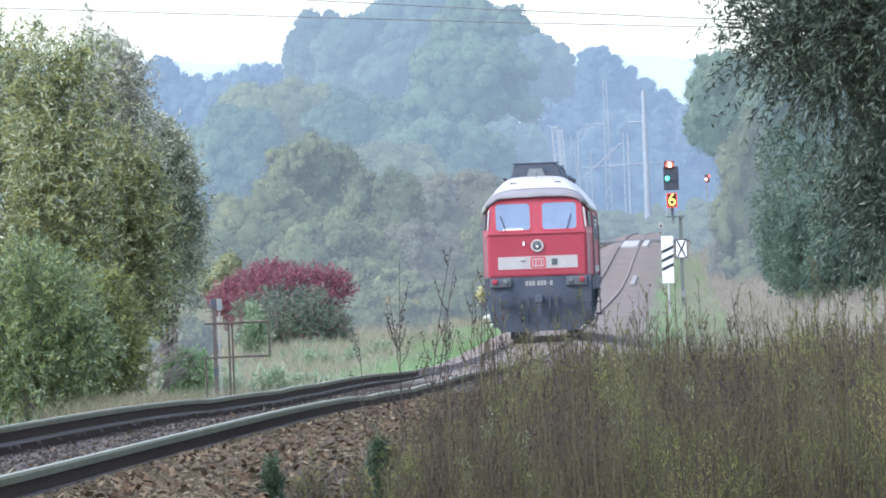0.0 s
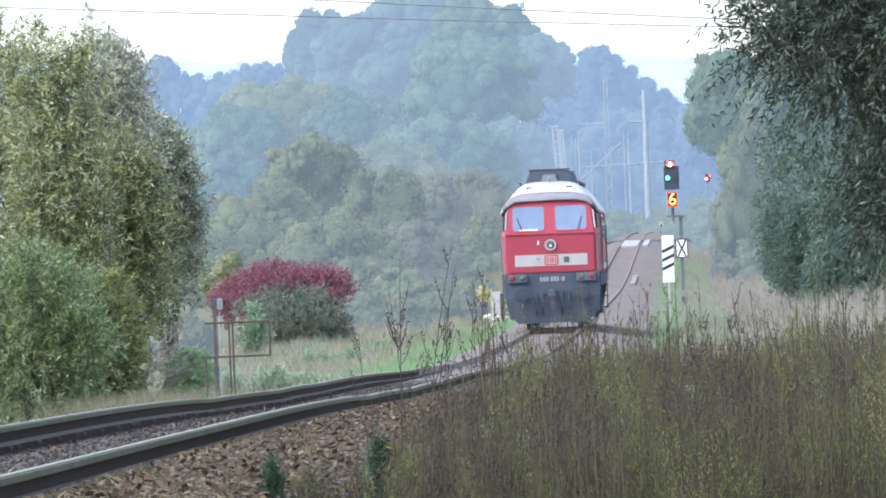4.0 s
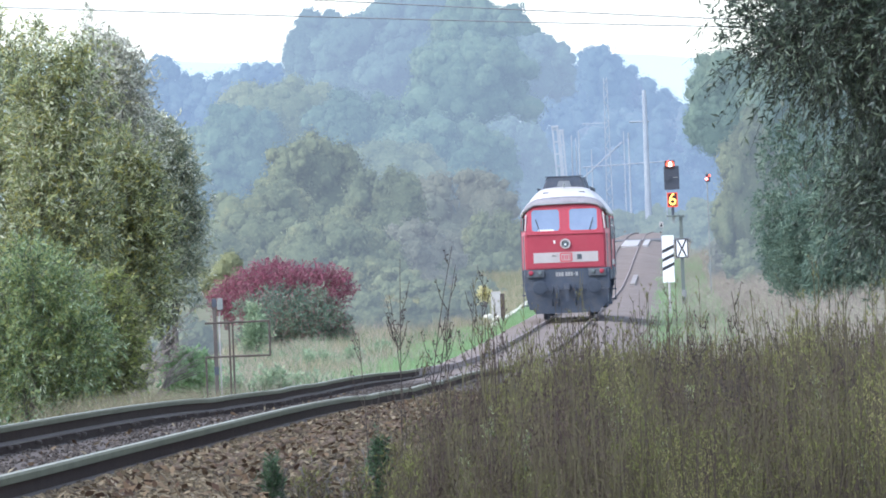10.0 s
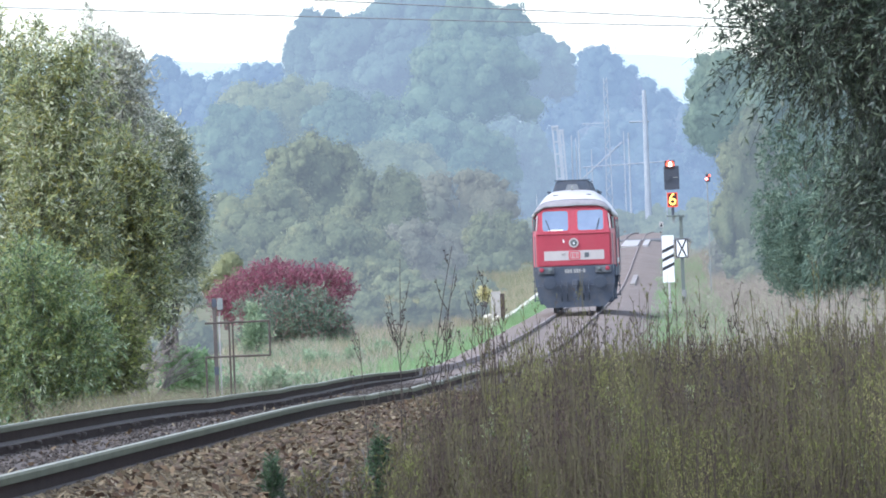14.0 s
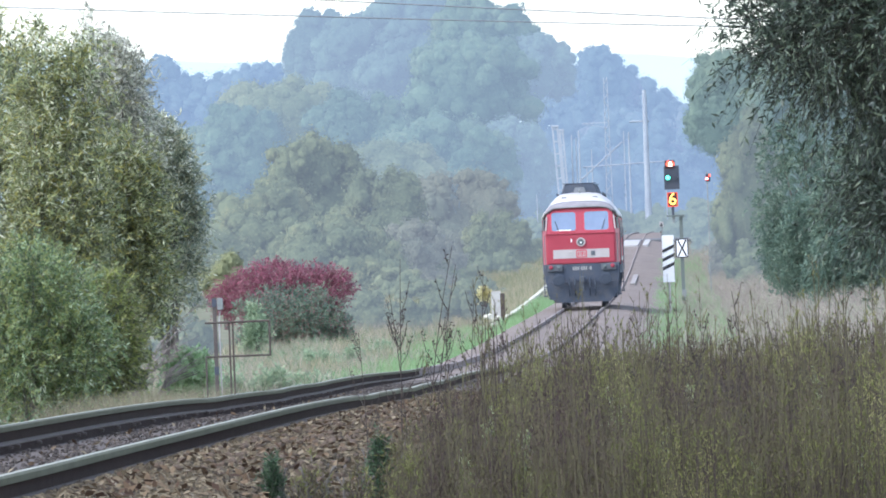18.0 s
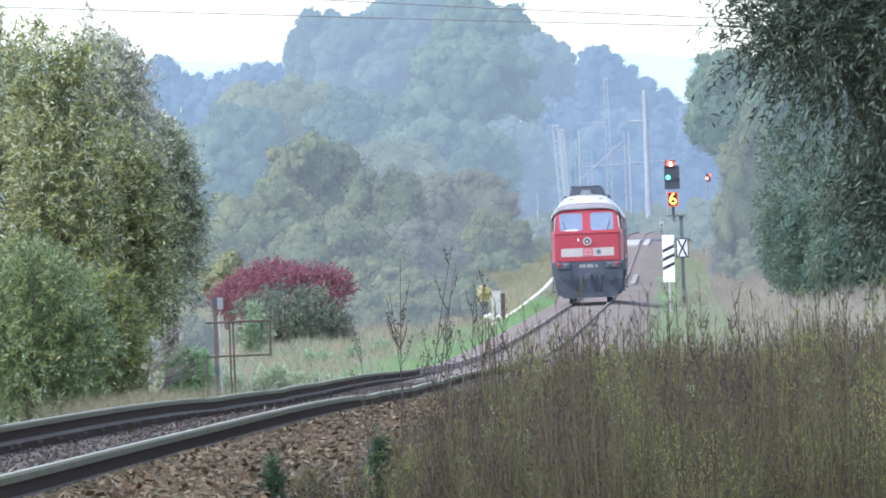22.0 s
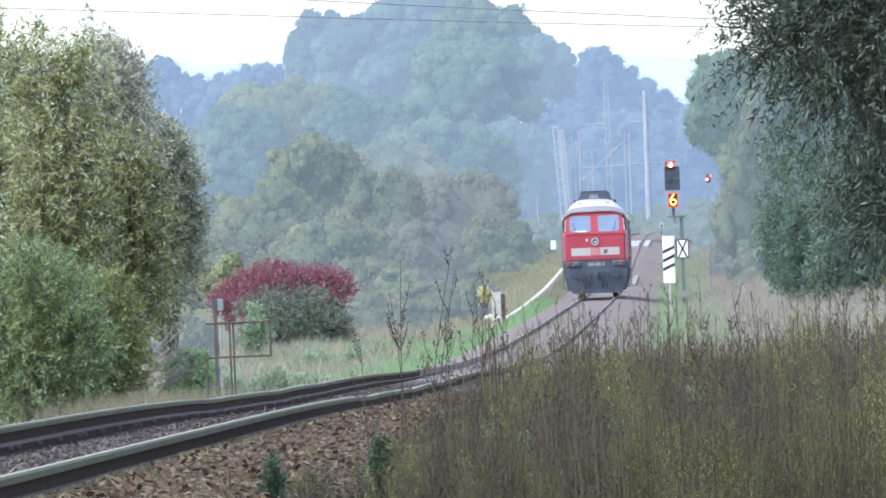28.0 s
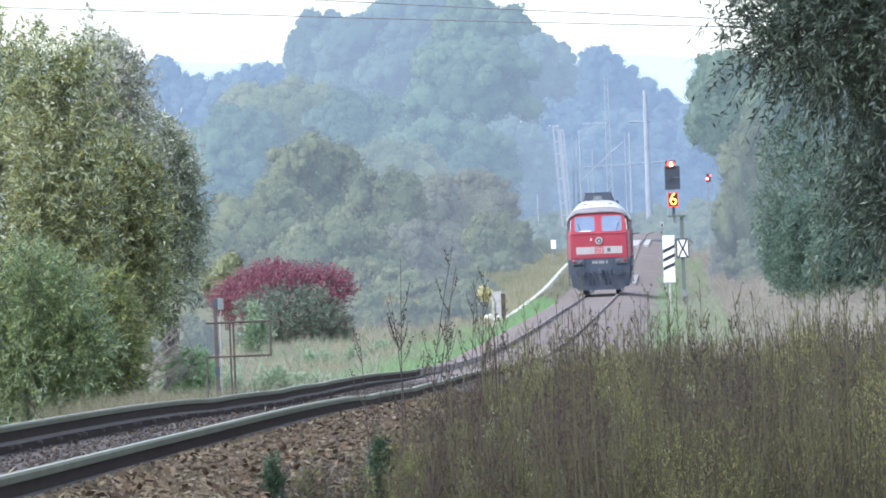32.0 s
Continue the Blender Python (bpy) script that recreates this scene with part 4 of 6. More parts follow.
rng = np.random.default_rng(3)
meadow("meadow_grass", "mixed green and tan meadow grass beside the track", rng, lambda y: (track(y)[0] - 11, track(y)[0] - 2.4), 132, 620, 60000, 0.42, 0.03, M_MIXGRASS)
meadow("green_grass", "fresh green grass strip along the track", rng, lambda y: (track(y)[0] - (3.9 if y < 314 else 2.8), track(y)[0] - 2.15), 190, 420, 24000, 0.40, 0.035, M_GRASS)
meadow("dry_grass", "tangled brown and tan dry grass on the bank", rng, lambda y: (track(y)[0] + 3.6, track(y)[0] + 15), 110, 700, 95000, 0.60, 0.021, M_BANK, 0.75)
meadow("green_grass", "fresh green grass around the signal", rng, lambda y: (track(y)[0] + 2.4, track(y)[0] + 5.2), 230, 620, 20000, 0.40, 0.035, M_GRASS)
meadow("tan_grass", "clumps of tall tan grass in the meadow", rng, lambda y: (track(y)[0] - 9, track(y)[0] - 2.6), 132, 330, 18000, 0.62, 0.022, M_DRYGRASS, 0.3, 0.42)
meadow("green_herbs", "patches of dull green herbs in the meadow", rng, lambda y: (track(y)[0] - 9, track(y)[0] - 2.6), 112, 300, 20000, 0.45, 0.05, M_GREENBUSH, 0.45, 0.5)
meadow("brown_litter", "brown leaf litter and dead grass under the willows", rng, lambda y: (track(y)[0] - 5.5, track(y)[0] - 1.9), 75, 160, 12000, 0.17, 0.025, M_LITTER, 0.9)
meadow("dead_grass", "tangled tan dead grass at the foot of the willows", rng, lambda y: (track(y)[0] - 4.3, track(y)[0] - 2.2), 108, 130, 7000, 0.50, 0.014, M_TANGLE, 0.5, 0.1)
meadow("shoulder_weeds", "sparse dry weeds on the far ballast shoulder", rng, lambda y: (track(y)[0] + 1.9, track(y)[0] + 3.8), 130, 700, 9000, 0.34, 0.03, M_BANK, 0.7, 0.3)
meadow("verge_grass", "thin dry grass on the far ballast edge", rng, lambda y: (track(y)[0] - 3.6, track(y)[0] - 2.3), 60, 135, 5000, 0.22, 0.012, M_LITTER, 0.5)


def weed_field():
    """A thicket of dead stalks, each with small side twigs and leaves."""
    rng = np.random.default_rng(5)
    stems, leaf = [], []
    made = 0
    while made < 6400:
        y = 40 + 38 * rng.random() ** 1.2
        x = -0.9 + rng.random() * (3.4 + 0.02 * (y - 40))
        xt = track(y)[0]
        if x - xt < 2.5 - 0.25 * rng.random() or x > 0.055 * y + 0.3:
            continue
        made += 1
        z = ground_z(x, y)
        fullness = step(-0.75, 0.45, x - (y - 45) * 0.012)
        h = (0.50 + 0.44 * fullness) * (0.60 + 0.42 * rng.random())
        h *= 0.92 + 0.5 * noise.noise(Vector((x * 2.6, y * 0.3, 1.0)))
        if rng.random() < 0.12:
            h *= 1.1 + 0.4 * rng.random()
        lean = rng.normal(size=2) * 0.05
        top = np.array((x + lean[0] * h, y + lean[1] * h, z + h))
        base = np.array((x, y, z))
        w = 0.0022 + 0.0024 * rng.random()
        stems.append((base + (w, 0, 0), base - (w, 0, 0), top - (w * 0.4, 0, 0), top + (w * 0.4, 0, 0)))
        for j in range(int(8 + 6 * rng.random())):
            u = 0.12 + 0.88 * rng.random()
            q = base + (top - base) * u
            a = rng.random() * 6.28
            reach = 0.085 * (1.2 - u) + 0.018
            tip = q + np.array((math.cos(a) * reach, math.sin(a) * reach, reach * (1.4 + rng.random())))
            stems.append((q + (0.0014, 0, 0), q - (0.0014, 0, 0), tip - (0.0008, 0, 0), tip + (0.0008, 0, 0)))
            for i in range(6):
                c = q + (tip - q) * (0.1 + 0.9 * rng.random())
                t = rng.normal(size=3) * 0.5 + np.array((0, 0, 0.8))
                t *= (0.012 + 0.020 * rng.random()) / np.linalg.norm(t)
                b = np.cross(t, rng.normal(size=3))
                b *= 0.0034 / (np.linalg.norm(b) + 1e-9)
                leaf.append((c - b, c + b, c + t))
    ob = new("weed_stalks", polygons_mesh("weed_stalks", np.array(stems), 4, M_WEED))
    tagged(ob, "dense brown dead weed stalks on the near bank", "weeds", kind="stuff")
    ob = new("weed_leaves", polygons_mesh("weed_leaves", np.array(leaf), 3, M_WEEDLEAF))
    tagged(ob, "small olive leaves and seed heads of dead weeds", "weeds", kind="stuff")


weed_field()


def tall_stalk(x, y, h, seed, material, label, spread=0.20, branches=8):
    """A single dead stalk with upward side shoots and small seed heads."""
    rng = np.random.default_rng(seed)
    z = ground_z(x, y)
    ob = thing("dry_stalk", x, y, z, label, "weed", "dry stalks")
    bend = rng.normal() * 0.06
    pts = [(bend * h * (k / 6) ** 2, 0.02 * k, h * k / 6) for k in range(7)]
    part("stem", tube(pts, [0.0050 * (1.1 - 0.8 * k / 6) for k in range(7)], 5), material, ob)
    heads = []
    for k in range(branches):
        u = 0.35 + 0.6 * rng.random()
        q = Vector((bend * h * u * u, 0.12 * u, h * u))
        side = (-1) ** k * spread * (1.15 - u) * (0.3 + 0.7 * rng.random())
        tip = q + Vector((side, rng.normal() * 0.05, abs(side) * (1.8 + rng.random()) + 0.03))
        part("shoot", tube([q, (q + tip) / 2 + Vector((side * 0.12, 0, -0.01)), tip], [0.0027, 0.002, 0.0012], 4), material, ob)
        for j in range(8):
            c = np.array(q + (tip - q) * (0.15 + 0.85 * rng.random()))
            t = rng.normal(size=3)
            t *= 0.02 / np.linalg.norm(t)
            b = np.cross(t, rng.normal(size=3))
            b *= 0.005 / np.linalg.norm(b)
            heads.append((c, c + t * 0.5 + b, c + t, c + t * 0.5 - b))
    o = new("seed_head", polygons_mesh("seed_head", np.array(heads), 4, material))
    o.parent = ob
    tagged(o, kind="stuff")


M_STALK = surface("dark_brown_dead_stalk", (0.030, 0.023, 0.019), (0.065, 0.050, 0.040), 8, 60, 0.9)
STALK = "tall dark brown dead weed stalk with seed heads"
for seed, (x, y, z) in enumerate(((-0.27, 50.00, 2.56), (-0.14, 48.00, 2.62), (-0.10, 49.00, 2.52), (-0.47, 52.00, 2.14), (-0.05, 50.00, 2.30), (0.02, 50.00, 2.23), (0.11, 52.00, 2.30), (0.19, 54.00, 2.47), (0.31, 53.00, 2.30), (0.37, 52.00, 2.11), (-0.23, 51.00, 2.36), (1.56, 46.00, 2.34), (1.93, 45.00, 2.20), (1.50, 48.00, 2.19), (1.26, 48.00, 2.20), (2.12, 47.00, 2.19), (0.69, 52.00, 2.24), (0.88, 50.00, 2.26), (1.10, 50.00, 2.21), (1.76, 46.00, 2.23))):
    tall_stalk(x, y, z - ground_z(x, y), 200 + seed, M_STALK, STALK)
M_FRESH = foliage("pale_green_weed_leaves", ((0.3, (0.16, 0.20, 0.08)), (0.5, (0.24, 0.28, 0.13)), (0.7, (0.42, 0.43, 0.27))), 2.0, 0.35, 0.7)
for seed, (x, y, z) in enumerate(((0.19, 44.00, 1.88), (0.35, 43.00, 1.81), (0.83, 45.00, 1.94), (1.03, 43.00, 1.78), (1.42, 42.00, 1.64), (1.24, 47.00, 1.98), (1.92, 47.00, 1.95), (0.06, 43.00, 1.70), (1.92, 42.00, 1.67))):
    leafy_tree("leafy_weed", "slender weed with small pale green leaves", x, y, ground_z(x, y), z - ground_z(x, y), 0.05, M_FRESH, 60, 9, 0.07, (0.018, 0.008), 0.35, 16, 1.4, 1, 0.1, 1.3, 260 + seed, "weed", "leafy weeds")
stalk_rng = random.Random(17)
for seed in range(58):
    y = 43 + 14 * stalk_rng.random()
    x = (0.002 + 0.047 * stalk_rng.random()) * y
    tall_stalk(x, y, (0.70 if x < 0.02 * y else 0.78) + (0.12 if x < 0.02 * y else 0.3) * stalk_rng.random(), 300 + seed, M_STALK, STALK, 0.12, 5)
for seed, (x, y, z, half) in enumerate(((-0.87, 44.00, 1.72, 0.052), (-0.37, 46.00, 1.76, 0.065), (-0.47, 45.00, 1.62, 0.10), (-0.66, 44.00, 1.72, 0.12), (-0.30, 46.00, 1.82, 0.10), (-0.75, 43.00, 1.58, 0.10))):
    plume = M_HERB if seed < 2 else M_WEEDLEAF
    leafy_tree("green_weed", "feathery dark green weed beside the ballast" if seed < 2 else "thin olive weed beside the ballast", x, y, ground_z(x, y), z - ground_z(x, y), half, plume, 420 if seed < 2 else 150, 12, 0.075, (0.035, 0.007), 0.0, 26, 1.35, 2, 0.1, 1.2, 230 + seed, "weed", "green weeds")



# ---- the locomotive: its tail faces -y, origin on the rail top below its middle ----
TAIL = -9.85
RAKE = math.degrees(math.atan2(0.36, 0.92))


def rake_pose(x=0.0, proud=0.0):
    """On the raked cab front: local x across, local z up the slope from the waist."""
    return pose(x, TAIL + 0.03 - proud, 2.79, -RAKE, 0, 0)


def ring_at(z, half, front_half, setback):
    f = TAIL + setback
    one = [(-half, -f - 1.15), (-half, f + 1.15), (-front_half, f + 0.06), (-front_half + 0.05, f), (front_half - 0.05, f), (front_half, f + 0.06), (half, f + 1.15), (half, -f - 1.15)]
    back = [(front_half, -f - 0.06), (front_half - 0.05, -f), (-front_half + 0.05, -f), (-front_half, -f - 0.06)]
    return [(x, y, z) for x, y in one + back]


ARCH = ((1.0, 0.0), (0.985, 0.07), (0.95, 0.17), (0.86, 0.38), (0.75, 0.60), (0.64, 0.78), (0.54, 0.90), (0.42, 0.965), (0.22, 0.995), (0.0, 1.0))


BROW_ARCH = ((1.0, 0.0), (0.99, 0.12), (0.96, 0.30), (0.90, 0.56), (0.83, 0.76), (0.72, 0.86), (0.60, 0.915), (0.45, 0.96), (0.22, 0.99), (0.0, 1.0))


def roof_ring(y, top, flat=0.0, half=1.46, eave=3.40):
    """A shell of the roof across the body; flat: how far it takes the brow's flatter arch."""
    right = []
    for (u0, v0), (u1, v1) in zip(ARCH, BROW_ARCH):
        u, v = u0 + (u1 - u0) * flat, v0 + (v1 - v0) * flat
        right.append((half * u, y, eave + (top - eave) * v))
    left = [(-px, py, pz) for px, py, pz in right[-2::-1]]
    outer = right + left
    return outer + [(px * 0.965, py, pz - 0.07) for px, py, pz in outer[::-1]]


def wheelset(name, y, parent):
    """An axle with two wheels, turning about its own middle."""
    axle = link_mesh(name, rod((-0.74, 0, 0), (0.74, 0, 0), 0.09, sides=12), M_DARK, parent, "dark steel axle")
    axle.location = (0, y, 0.525)
    for s in (-1, 1):
        bm = lathe([(0.10, 0.07), (0.16, 0.07), (0.20, 0.03), (0.44, 0.03), (0.46, 0.065), (0.525, 0.065), (0.53, -0.05), (0.555, -0.068), (0.46, -0.07), (0.44, -0.03), (0.20, -0.03), (0.10, -0.06)], 28,
                   pose(s * 0.75, 0, 0, 0, 90 * s, 0))
        part("wheel", bm, M_DARK, axle, "dark steel wheel with a worn tread")
    return axle


def locomotive():
    loco = thing("diesel_locomotive", 0, 0, 0, "red six-axle diesel locomotive with white roof and black underframe", "locomotive")
    body = part("body", loft([ring_at(1.66, 1.44, 1.31, 0.0), ring_at(2.78, 1.44, 1.31, -0.02), ring_at(2.80, 1.44, 1.30, 0.04), ring_at(3.40, 1.41, 1.24, 0.27), ring_at(3.56, 1.33, 1.22, 0.335), ring_at(3.66, 1.25, 1.14, 0.37), ring_at(3.74, 0.95, 0.90, 0.40), ring_at(3.80, 0.5, 0.5, 0.42)]), M_RED, loco, "red painted body with a haze tint")
    # roof with a grey brow at each end
    for s in (1, -1):
        rows = [roof_ring(s * (TAIL + 0.30), 3.815, 1.0, 1.24, 3.62), roof_ring(s * (TAIL + 0.36), 3.87, 1.0, 1.27, 3.61), roof_ring(s * (TAIL + 0.44), 3.93, 0.9, 1.31, 3.58), roof_ring(s * (TAIL + 0.58), 4.00, 0.7, 1.37, 3.53)]
        part("roof_brow", loft(rows), M_BROW, loco, "grey curved roof brow", True)
    ends = ((0.582, 4.00, 0.7, 1.37, 3.53), (0.8, 4.09, 0.45, 1.42, 3.46), (1.1, 4.18, 0.2, 1.455, 3.41), (1.6, 4.27, 0.0, 1.46, 3.40), (2.3, 4.33, 0.0, 1.46, 3.40))
    rows = [roof_ring(TAIL + y, t, f, w, e) for y, t, f, w, e in ends] + [roof_ring(-TAIL - y, t, f, w, e) for y, t, f, w, e in ends[::-1]]
    roof = part("roof", loft(rows), M_ROOFWHITE, loco, "dusty white rounded roof", True)
    for x in (-0.58, 0.58):
        part("roof_vent", box((0.18, 0.10, 0.05), (x, TAIL + 1.05, 4.13), 0.015), M_BLACK, roof)
    part("horn", lathe([(0.05, 0), (0.03, 0.10), (0.02, 0.22)], 10, pose(0, TAIL + 1.75, 4.38, 90, 0, 0), rod((0, TAIL + 1.75, 4.22), (0, TAIL + 1.75, 4.46), 0.025)), M_STEEL, roof)
    # raised exhaust and radiator hoods
    for y0, y1 in ((TAIL + 2.2, TAIL + 5.4), (3.6, 7.2)):
        rows = []
        for y, k in ((y0, 0.94), (y0 + 0.15, 1.0), (y1 - 0.15, 1.0), (y1, 0.94)):
            rows.append([(-0.74 * k, y, 4.18), (-0.58 * k, y, 4.18 + 0.44 * k), (-0.50 * k, y, 4.18 + 0.48 * k), (0.50 * k, y, 4.18 + 0.48 * k), (0.58 * k, y, 4.18 + 0.44 * k), (0.74 * k, y, 4.18)])
        hood = part("roof_hood", loft(rows), M_DARK, loco, "dark raised exhaust hood")
        part("hood_lip", box((1.24, 0.30, 0.035), (0, y0 + 0.14, 4.665), 0.01), M_DARK, hood)
        part("exhaust_outlet", loft([[(-0.26, y0 - 0.10, 4.28), (0.26, y0 - 0.10, 4.28), (0.26, y0 + 0.3, 4.28), (-0.26, y0 + 0.3, 4.28)], [(-0.17, y0 - 0.08, 4.52), (0.17, y0 - 0.08, 4.52), (0.17, y0 + 0.3, 4.52), (-0.17, y0 + 0.3, 4.52)]]), M_GREY, hood, "grey exhaust outlet")
    for s in (-1, 1):
        part("roof_rail", rod((s * 0.86, TAIL + 2.0, 4.28), (s * 0.86, -TAIL - 2.0, 4.28), 0.03), M_DARK, roof)
        for y in (-6, -3, 0, 3, 6):
            part("roof_rail_foot", rod((s * 0.86, y, 4.15), (s * 0.86, y, 4.28), 0.02), M_DARK, roof)
    # both ends carry the same fittings
    for end in (0, 180):
        turn = pose(0, 0, 0, 0, 0, end)
        cabin = part("cab_front", plate(rounded(-1.24, 1.24, 1.70, 2.72, 0.05), 0.03, turn @ pose(0, TAIL - 0.028, 0)), M_RED, loco, "red painted cab front")
        part("waist_rail", box((2.62, 0.05, 0.035), (turn @ Vector((0, TAIL - 0.03, 2.79)))[:], 0.01), M_RED, cabin)
        part("front_band", plate(rounded(-1.05, 1.05, 1.86, 2.19, 0.01, 2), 0.02, turn @ pose(0, TAIL - 0.038, 0)), M_BAND, cabin, "off-white band across the cab front")
        part("emblem", frame_ring(rounded(-0.19, 0.21, 1.88, 2.17, 0.05, 3), rounded(-0.155, 0.175, 1.915, 2.135, 0.03, 3), 0.012, turn @ pose(0, TAIL - 0.048, 0)), M_EMBLEM, cabin, "red rectangular emblem frame")
        for x0, x1 in ((-0.115, -0.075), (-0.03, 0.005), (0.03, 0.07), (0.115, 0.145)):
            part("emblem_bar", plate(((x0, 1.95), (x1, 1.95), (x1, 2.10), (x0, 2.10)), 0.01, turn @ pose(0, TAIL - 0.047, 0)), M_EMBLEM, cabin)
        part("grille", box((0.16, 0.02, 0.17), (turn @ Vector((0.44, TAIL - 0.045, 2.03)))[:], 0.008), M_GREY, cabin, "small grey grille plate")
        for k in range(4):
            part("grille_slat", box((0.13, 0.012, 0.016), (turn @ Vector((0.44, TAIL - 0.06, 1.975 + 0.037 * k)))[:]), M_DARK, cabin)
        for x in (-0.42, -0.35):
            part("step_bolt", lathe([(0.035, 0), (0.03, 0.03), (0.01, 0.035)], 10, turn @ pose(x, TAIL - 0.04, 2.10, 90, 0, 0)), M_BAND, cabin)
        lamp = part("headlamp", lathe([(0.17, 0.0), (0.17, 0.06), (0.155, 0.075), (0.12, 0.075), (0.115, 0.03), (0.02, 0.02)], 28, turn @ pose(0.0, TAIL - 0.02, 2.46, 90, 0, 0)), M_BAND, cabin, "round headlamp with white rim", True)
        part("headlamp_glass", lathe([(0.115, 0.0), (0.10, 0.02), (0.05, 0.035), (0.01, 0.04)], 24, turn @ pose(0.0, TAIL - 0.05, 2.46, 90, 0, 0)), M_LENS, lamp, "dark lamp glass", True)
        part("headlamp_bulb", lathe([(0.03, 0.0), (0.03, 0.02), (0.012, 0.03)], 10, turn @ pose(0.0, TAIL - 0.085, 2.44, 90, 0, 0)), M_WHITE, lamp)
        part("marker_plate", box((0.05, 0.03, 0.11), (turn @ Vector((-0.355, TAIL - 0.05, 2.53)))[:], 0.01), M_WHITE, cabin)
        for s in (-1, 1):
            at = turn @ rake_pose(0, 0.012)
            lo, hi = (-1.08, -0.17) if s < 0 else (0.15, 1.06)
            rim = part("cab_window", frame_ring(rounded(lo - 0.04, hi + 0.04, 0.07, 0.905, 0.14), rounded(lo, hi, 0.11, 0.865, 0.10), 0.04, at), M_RUBBER, cabin, "rounded cab window")
            part("pane", plate(rounded(lo + 0.002, hi - 0.002, 0.112, 0.863, 0.10), 0.012, at @ pose(0, 0.012, 0)), M_PANE, rim, "glass with sky reflection painted pale blue")
            part("wiper", rod((at @ Vector((s * 0.80 if s > 0 else -0.82, -0.02, 0.10)))[:], (at @ Vector((s * 0.92 if s > 0 else -0.95, -0.02, 0.52)))[:], 0.012, sides=6), M_BLACK, rim)
            if s < 0:
                part("window_ledge", box((0.52, 0.02, 0.045), (at @ Vector((-0.62, 0.0, 0.135)))[:], 0.008), M_WHITE, rim, "white sheet behind the glass")
            # slanted side light in the corner pillar
            x0, y0 = 1.285, TAIL + 0.12
            quad = [Vector((s * (x0 + 0.055), y0 + 0.42, 2.92)), Vector((s * (x0 + 0.135), y0 + 0.98, 2.92)), Vector((s * (x0 + 0.105), y0 + 1.02, 3.34)), Vector((s * (x0 + 0.03), y0 + 0.52, 3.34))]
            out = Vector((s * 0.03, -0.012, 0.0))
            bm = bmesh.new()
            vs = [bm.verts.new(turn @ (q + out)) for q in quad] + [bm.verts.new(turn @ (q - out)) for q in quad]
            for f in ((0, 1, 2, 3), (7, 6, 5, 4), (0, 4, 5, 1), (1, 5, 6, 2), (2, 6, 7, 3), (3, 7, 4, 0)):
                bm.faces.new([vs[i] for i in f])
            bmesh.ops.recalc_face_normals(bm, faces=bm.faces[:])
            part("side_light", bm, M_BLACK, cabin, "dark corner window")
            part("window_mirror", box((0.045, 0.05, 0.55), (turn @ Vector((s * 1.275, TAIL + 0.20, 3.18)))[:], 0.01, (-16 if end == 0 else 16, -s * 5, 0)), M_BAND, cabin, "white window edge strip")
            # lamp box, tail lamp and handrail
            cluster = part("lamp_box", box((0.56, 0.12, 0.24), (turn @ Vector((s * 1.0, TAIL - 0.05, 1.51)))[:], 0.03), M_LAMPBOX, loco, "dark grey lamp box")
            tail = 90
            part("tail_lamp", lathe([(0.078, 0), (0.078, 0.05), (0.06, 0.06), (0.02, 0.065)], 20, turn @ pose(s * 1.15, TAIL - 0.10, 1.545, tail, 0, 0)), M_TAIL if end == 0 else M_LENS, cluster, "glowing red tail lamp" if end == 0 else "clear lamp", True)
            part("marker_lamp", lathe([(0.075, 0), (0.075, 0.04), (0.05, 0.05), (0.02, 0.052)], 16, turn @ pose(s * 0.86, TAIL - 0.10, 1.53, tail, 0, 0)), M_LENS, cluster, "clear marker lamp", True)
            part("handrail", rod((turn @ Vector((s * 1.36, TAIL + 0.02, 1.5)))[:], (turn @ Vector((s * 1.36, TAIL + 0.06, 2.75)))[:], 0.016, sides=6), M_GREY, loco, "grey handrail")
            part("door_handrail", rod((turn @ Vector((s * 1.475, TAIL + 2.0, 1.3)))[:], (turn @ Vector((s * 1.475, TAIL + 2.0, 3.0)))[:], 0.016, sides=6), M_GREY, loco, "grey handrail")
            part("door_handrail", rod((turn @ Vector((s * 1.475, TAIL + 2.75, 1.3)))[:], (turn @ Vector((s * 1.475, TAIL + 2.75, 3.0)))[:], 0.016, sides=6), M_GREY, loco, "grey handrail")
            part("cab_door", box((0.03, 0.66, 1.75), (turn @ Vector((s * 1.443, TAIL + 2.37, 2.45)))[:], 0.01), M_RED, loco, "red cab door")
            # buffers, steps and hoses
            buffer = part("buffer", lathe([(0.16, 0), (0.16, 0.06), (0.10, 0.08), (0.10, 0.34), (0.075, 0.36), (0.075, 0.46)], 18, turn @ pose(s * 0.875, TAIL + 0.10, 1.06, 90, 0, 0)), M_DARK, loco, "black side buffer")
            part("buffer_plate", lathe([(0.18, 0), (0.235, 0.02), (0.235, 0.045), (0.18, 0.06), (0.05, 0.065)], 22, turn @ pose(s * 0.875, TAIL - 0.36, 1.06, 90, 0, 0)), M_GREASE, buffer)
            ladder = part("steps", box((0.03, 0.05, 0.85), (turn @ Vector((s * 1.42, TAIL + 0.30, 0.85)))[:], 0.008), M_DARK, loco, "black step ladder")
            for z in (0.48, 0.82, 1.16):
                part("tread", box((0.26, 0.32, 0.035), (turn @ Vector((s * 1.34, TAIL + 0.42, z)))[:], 0.008), M_DARK, ladder)
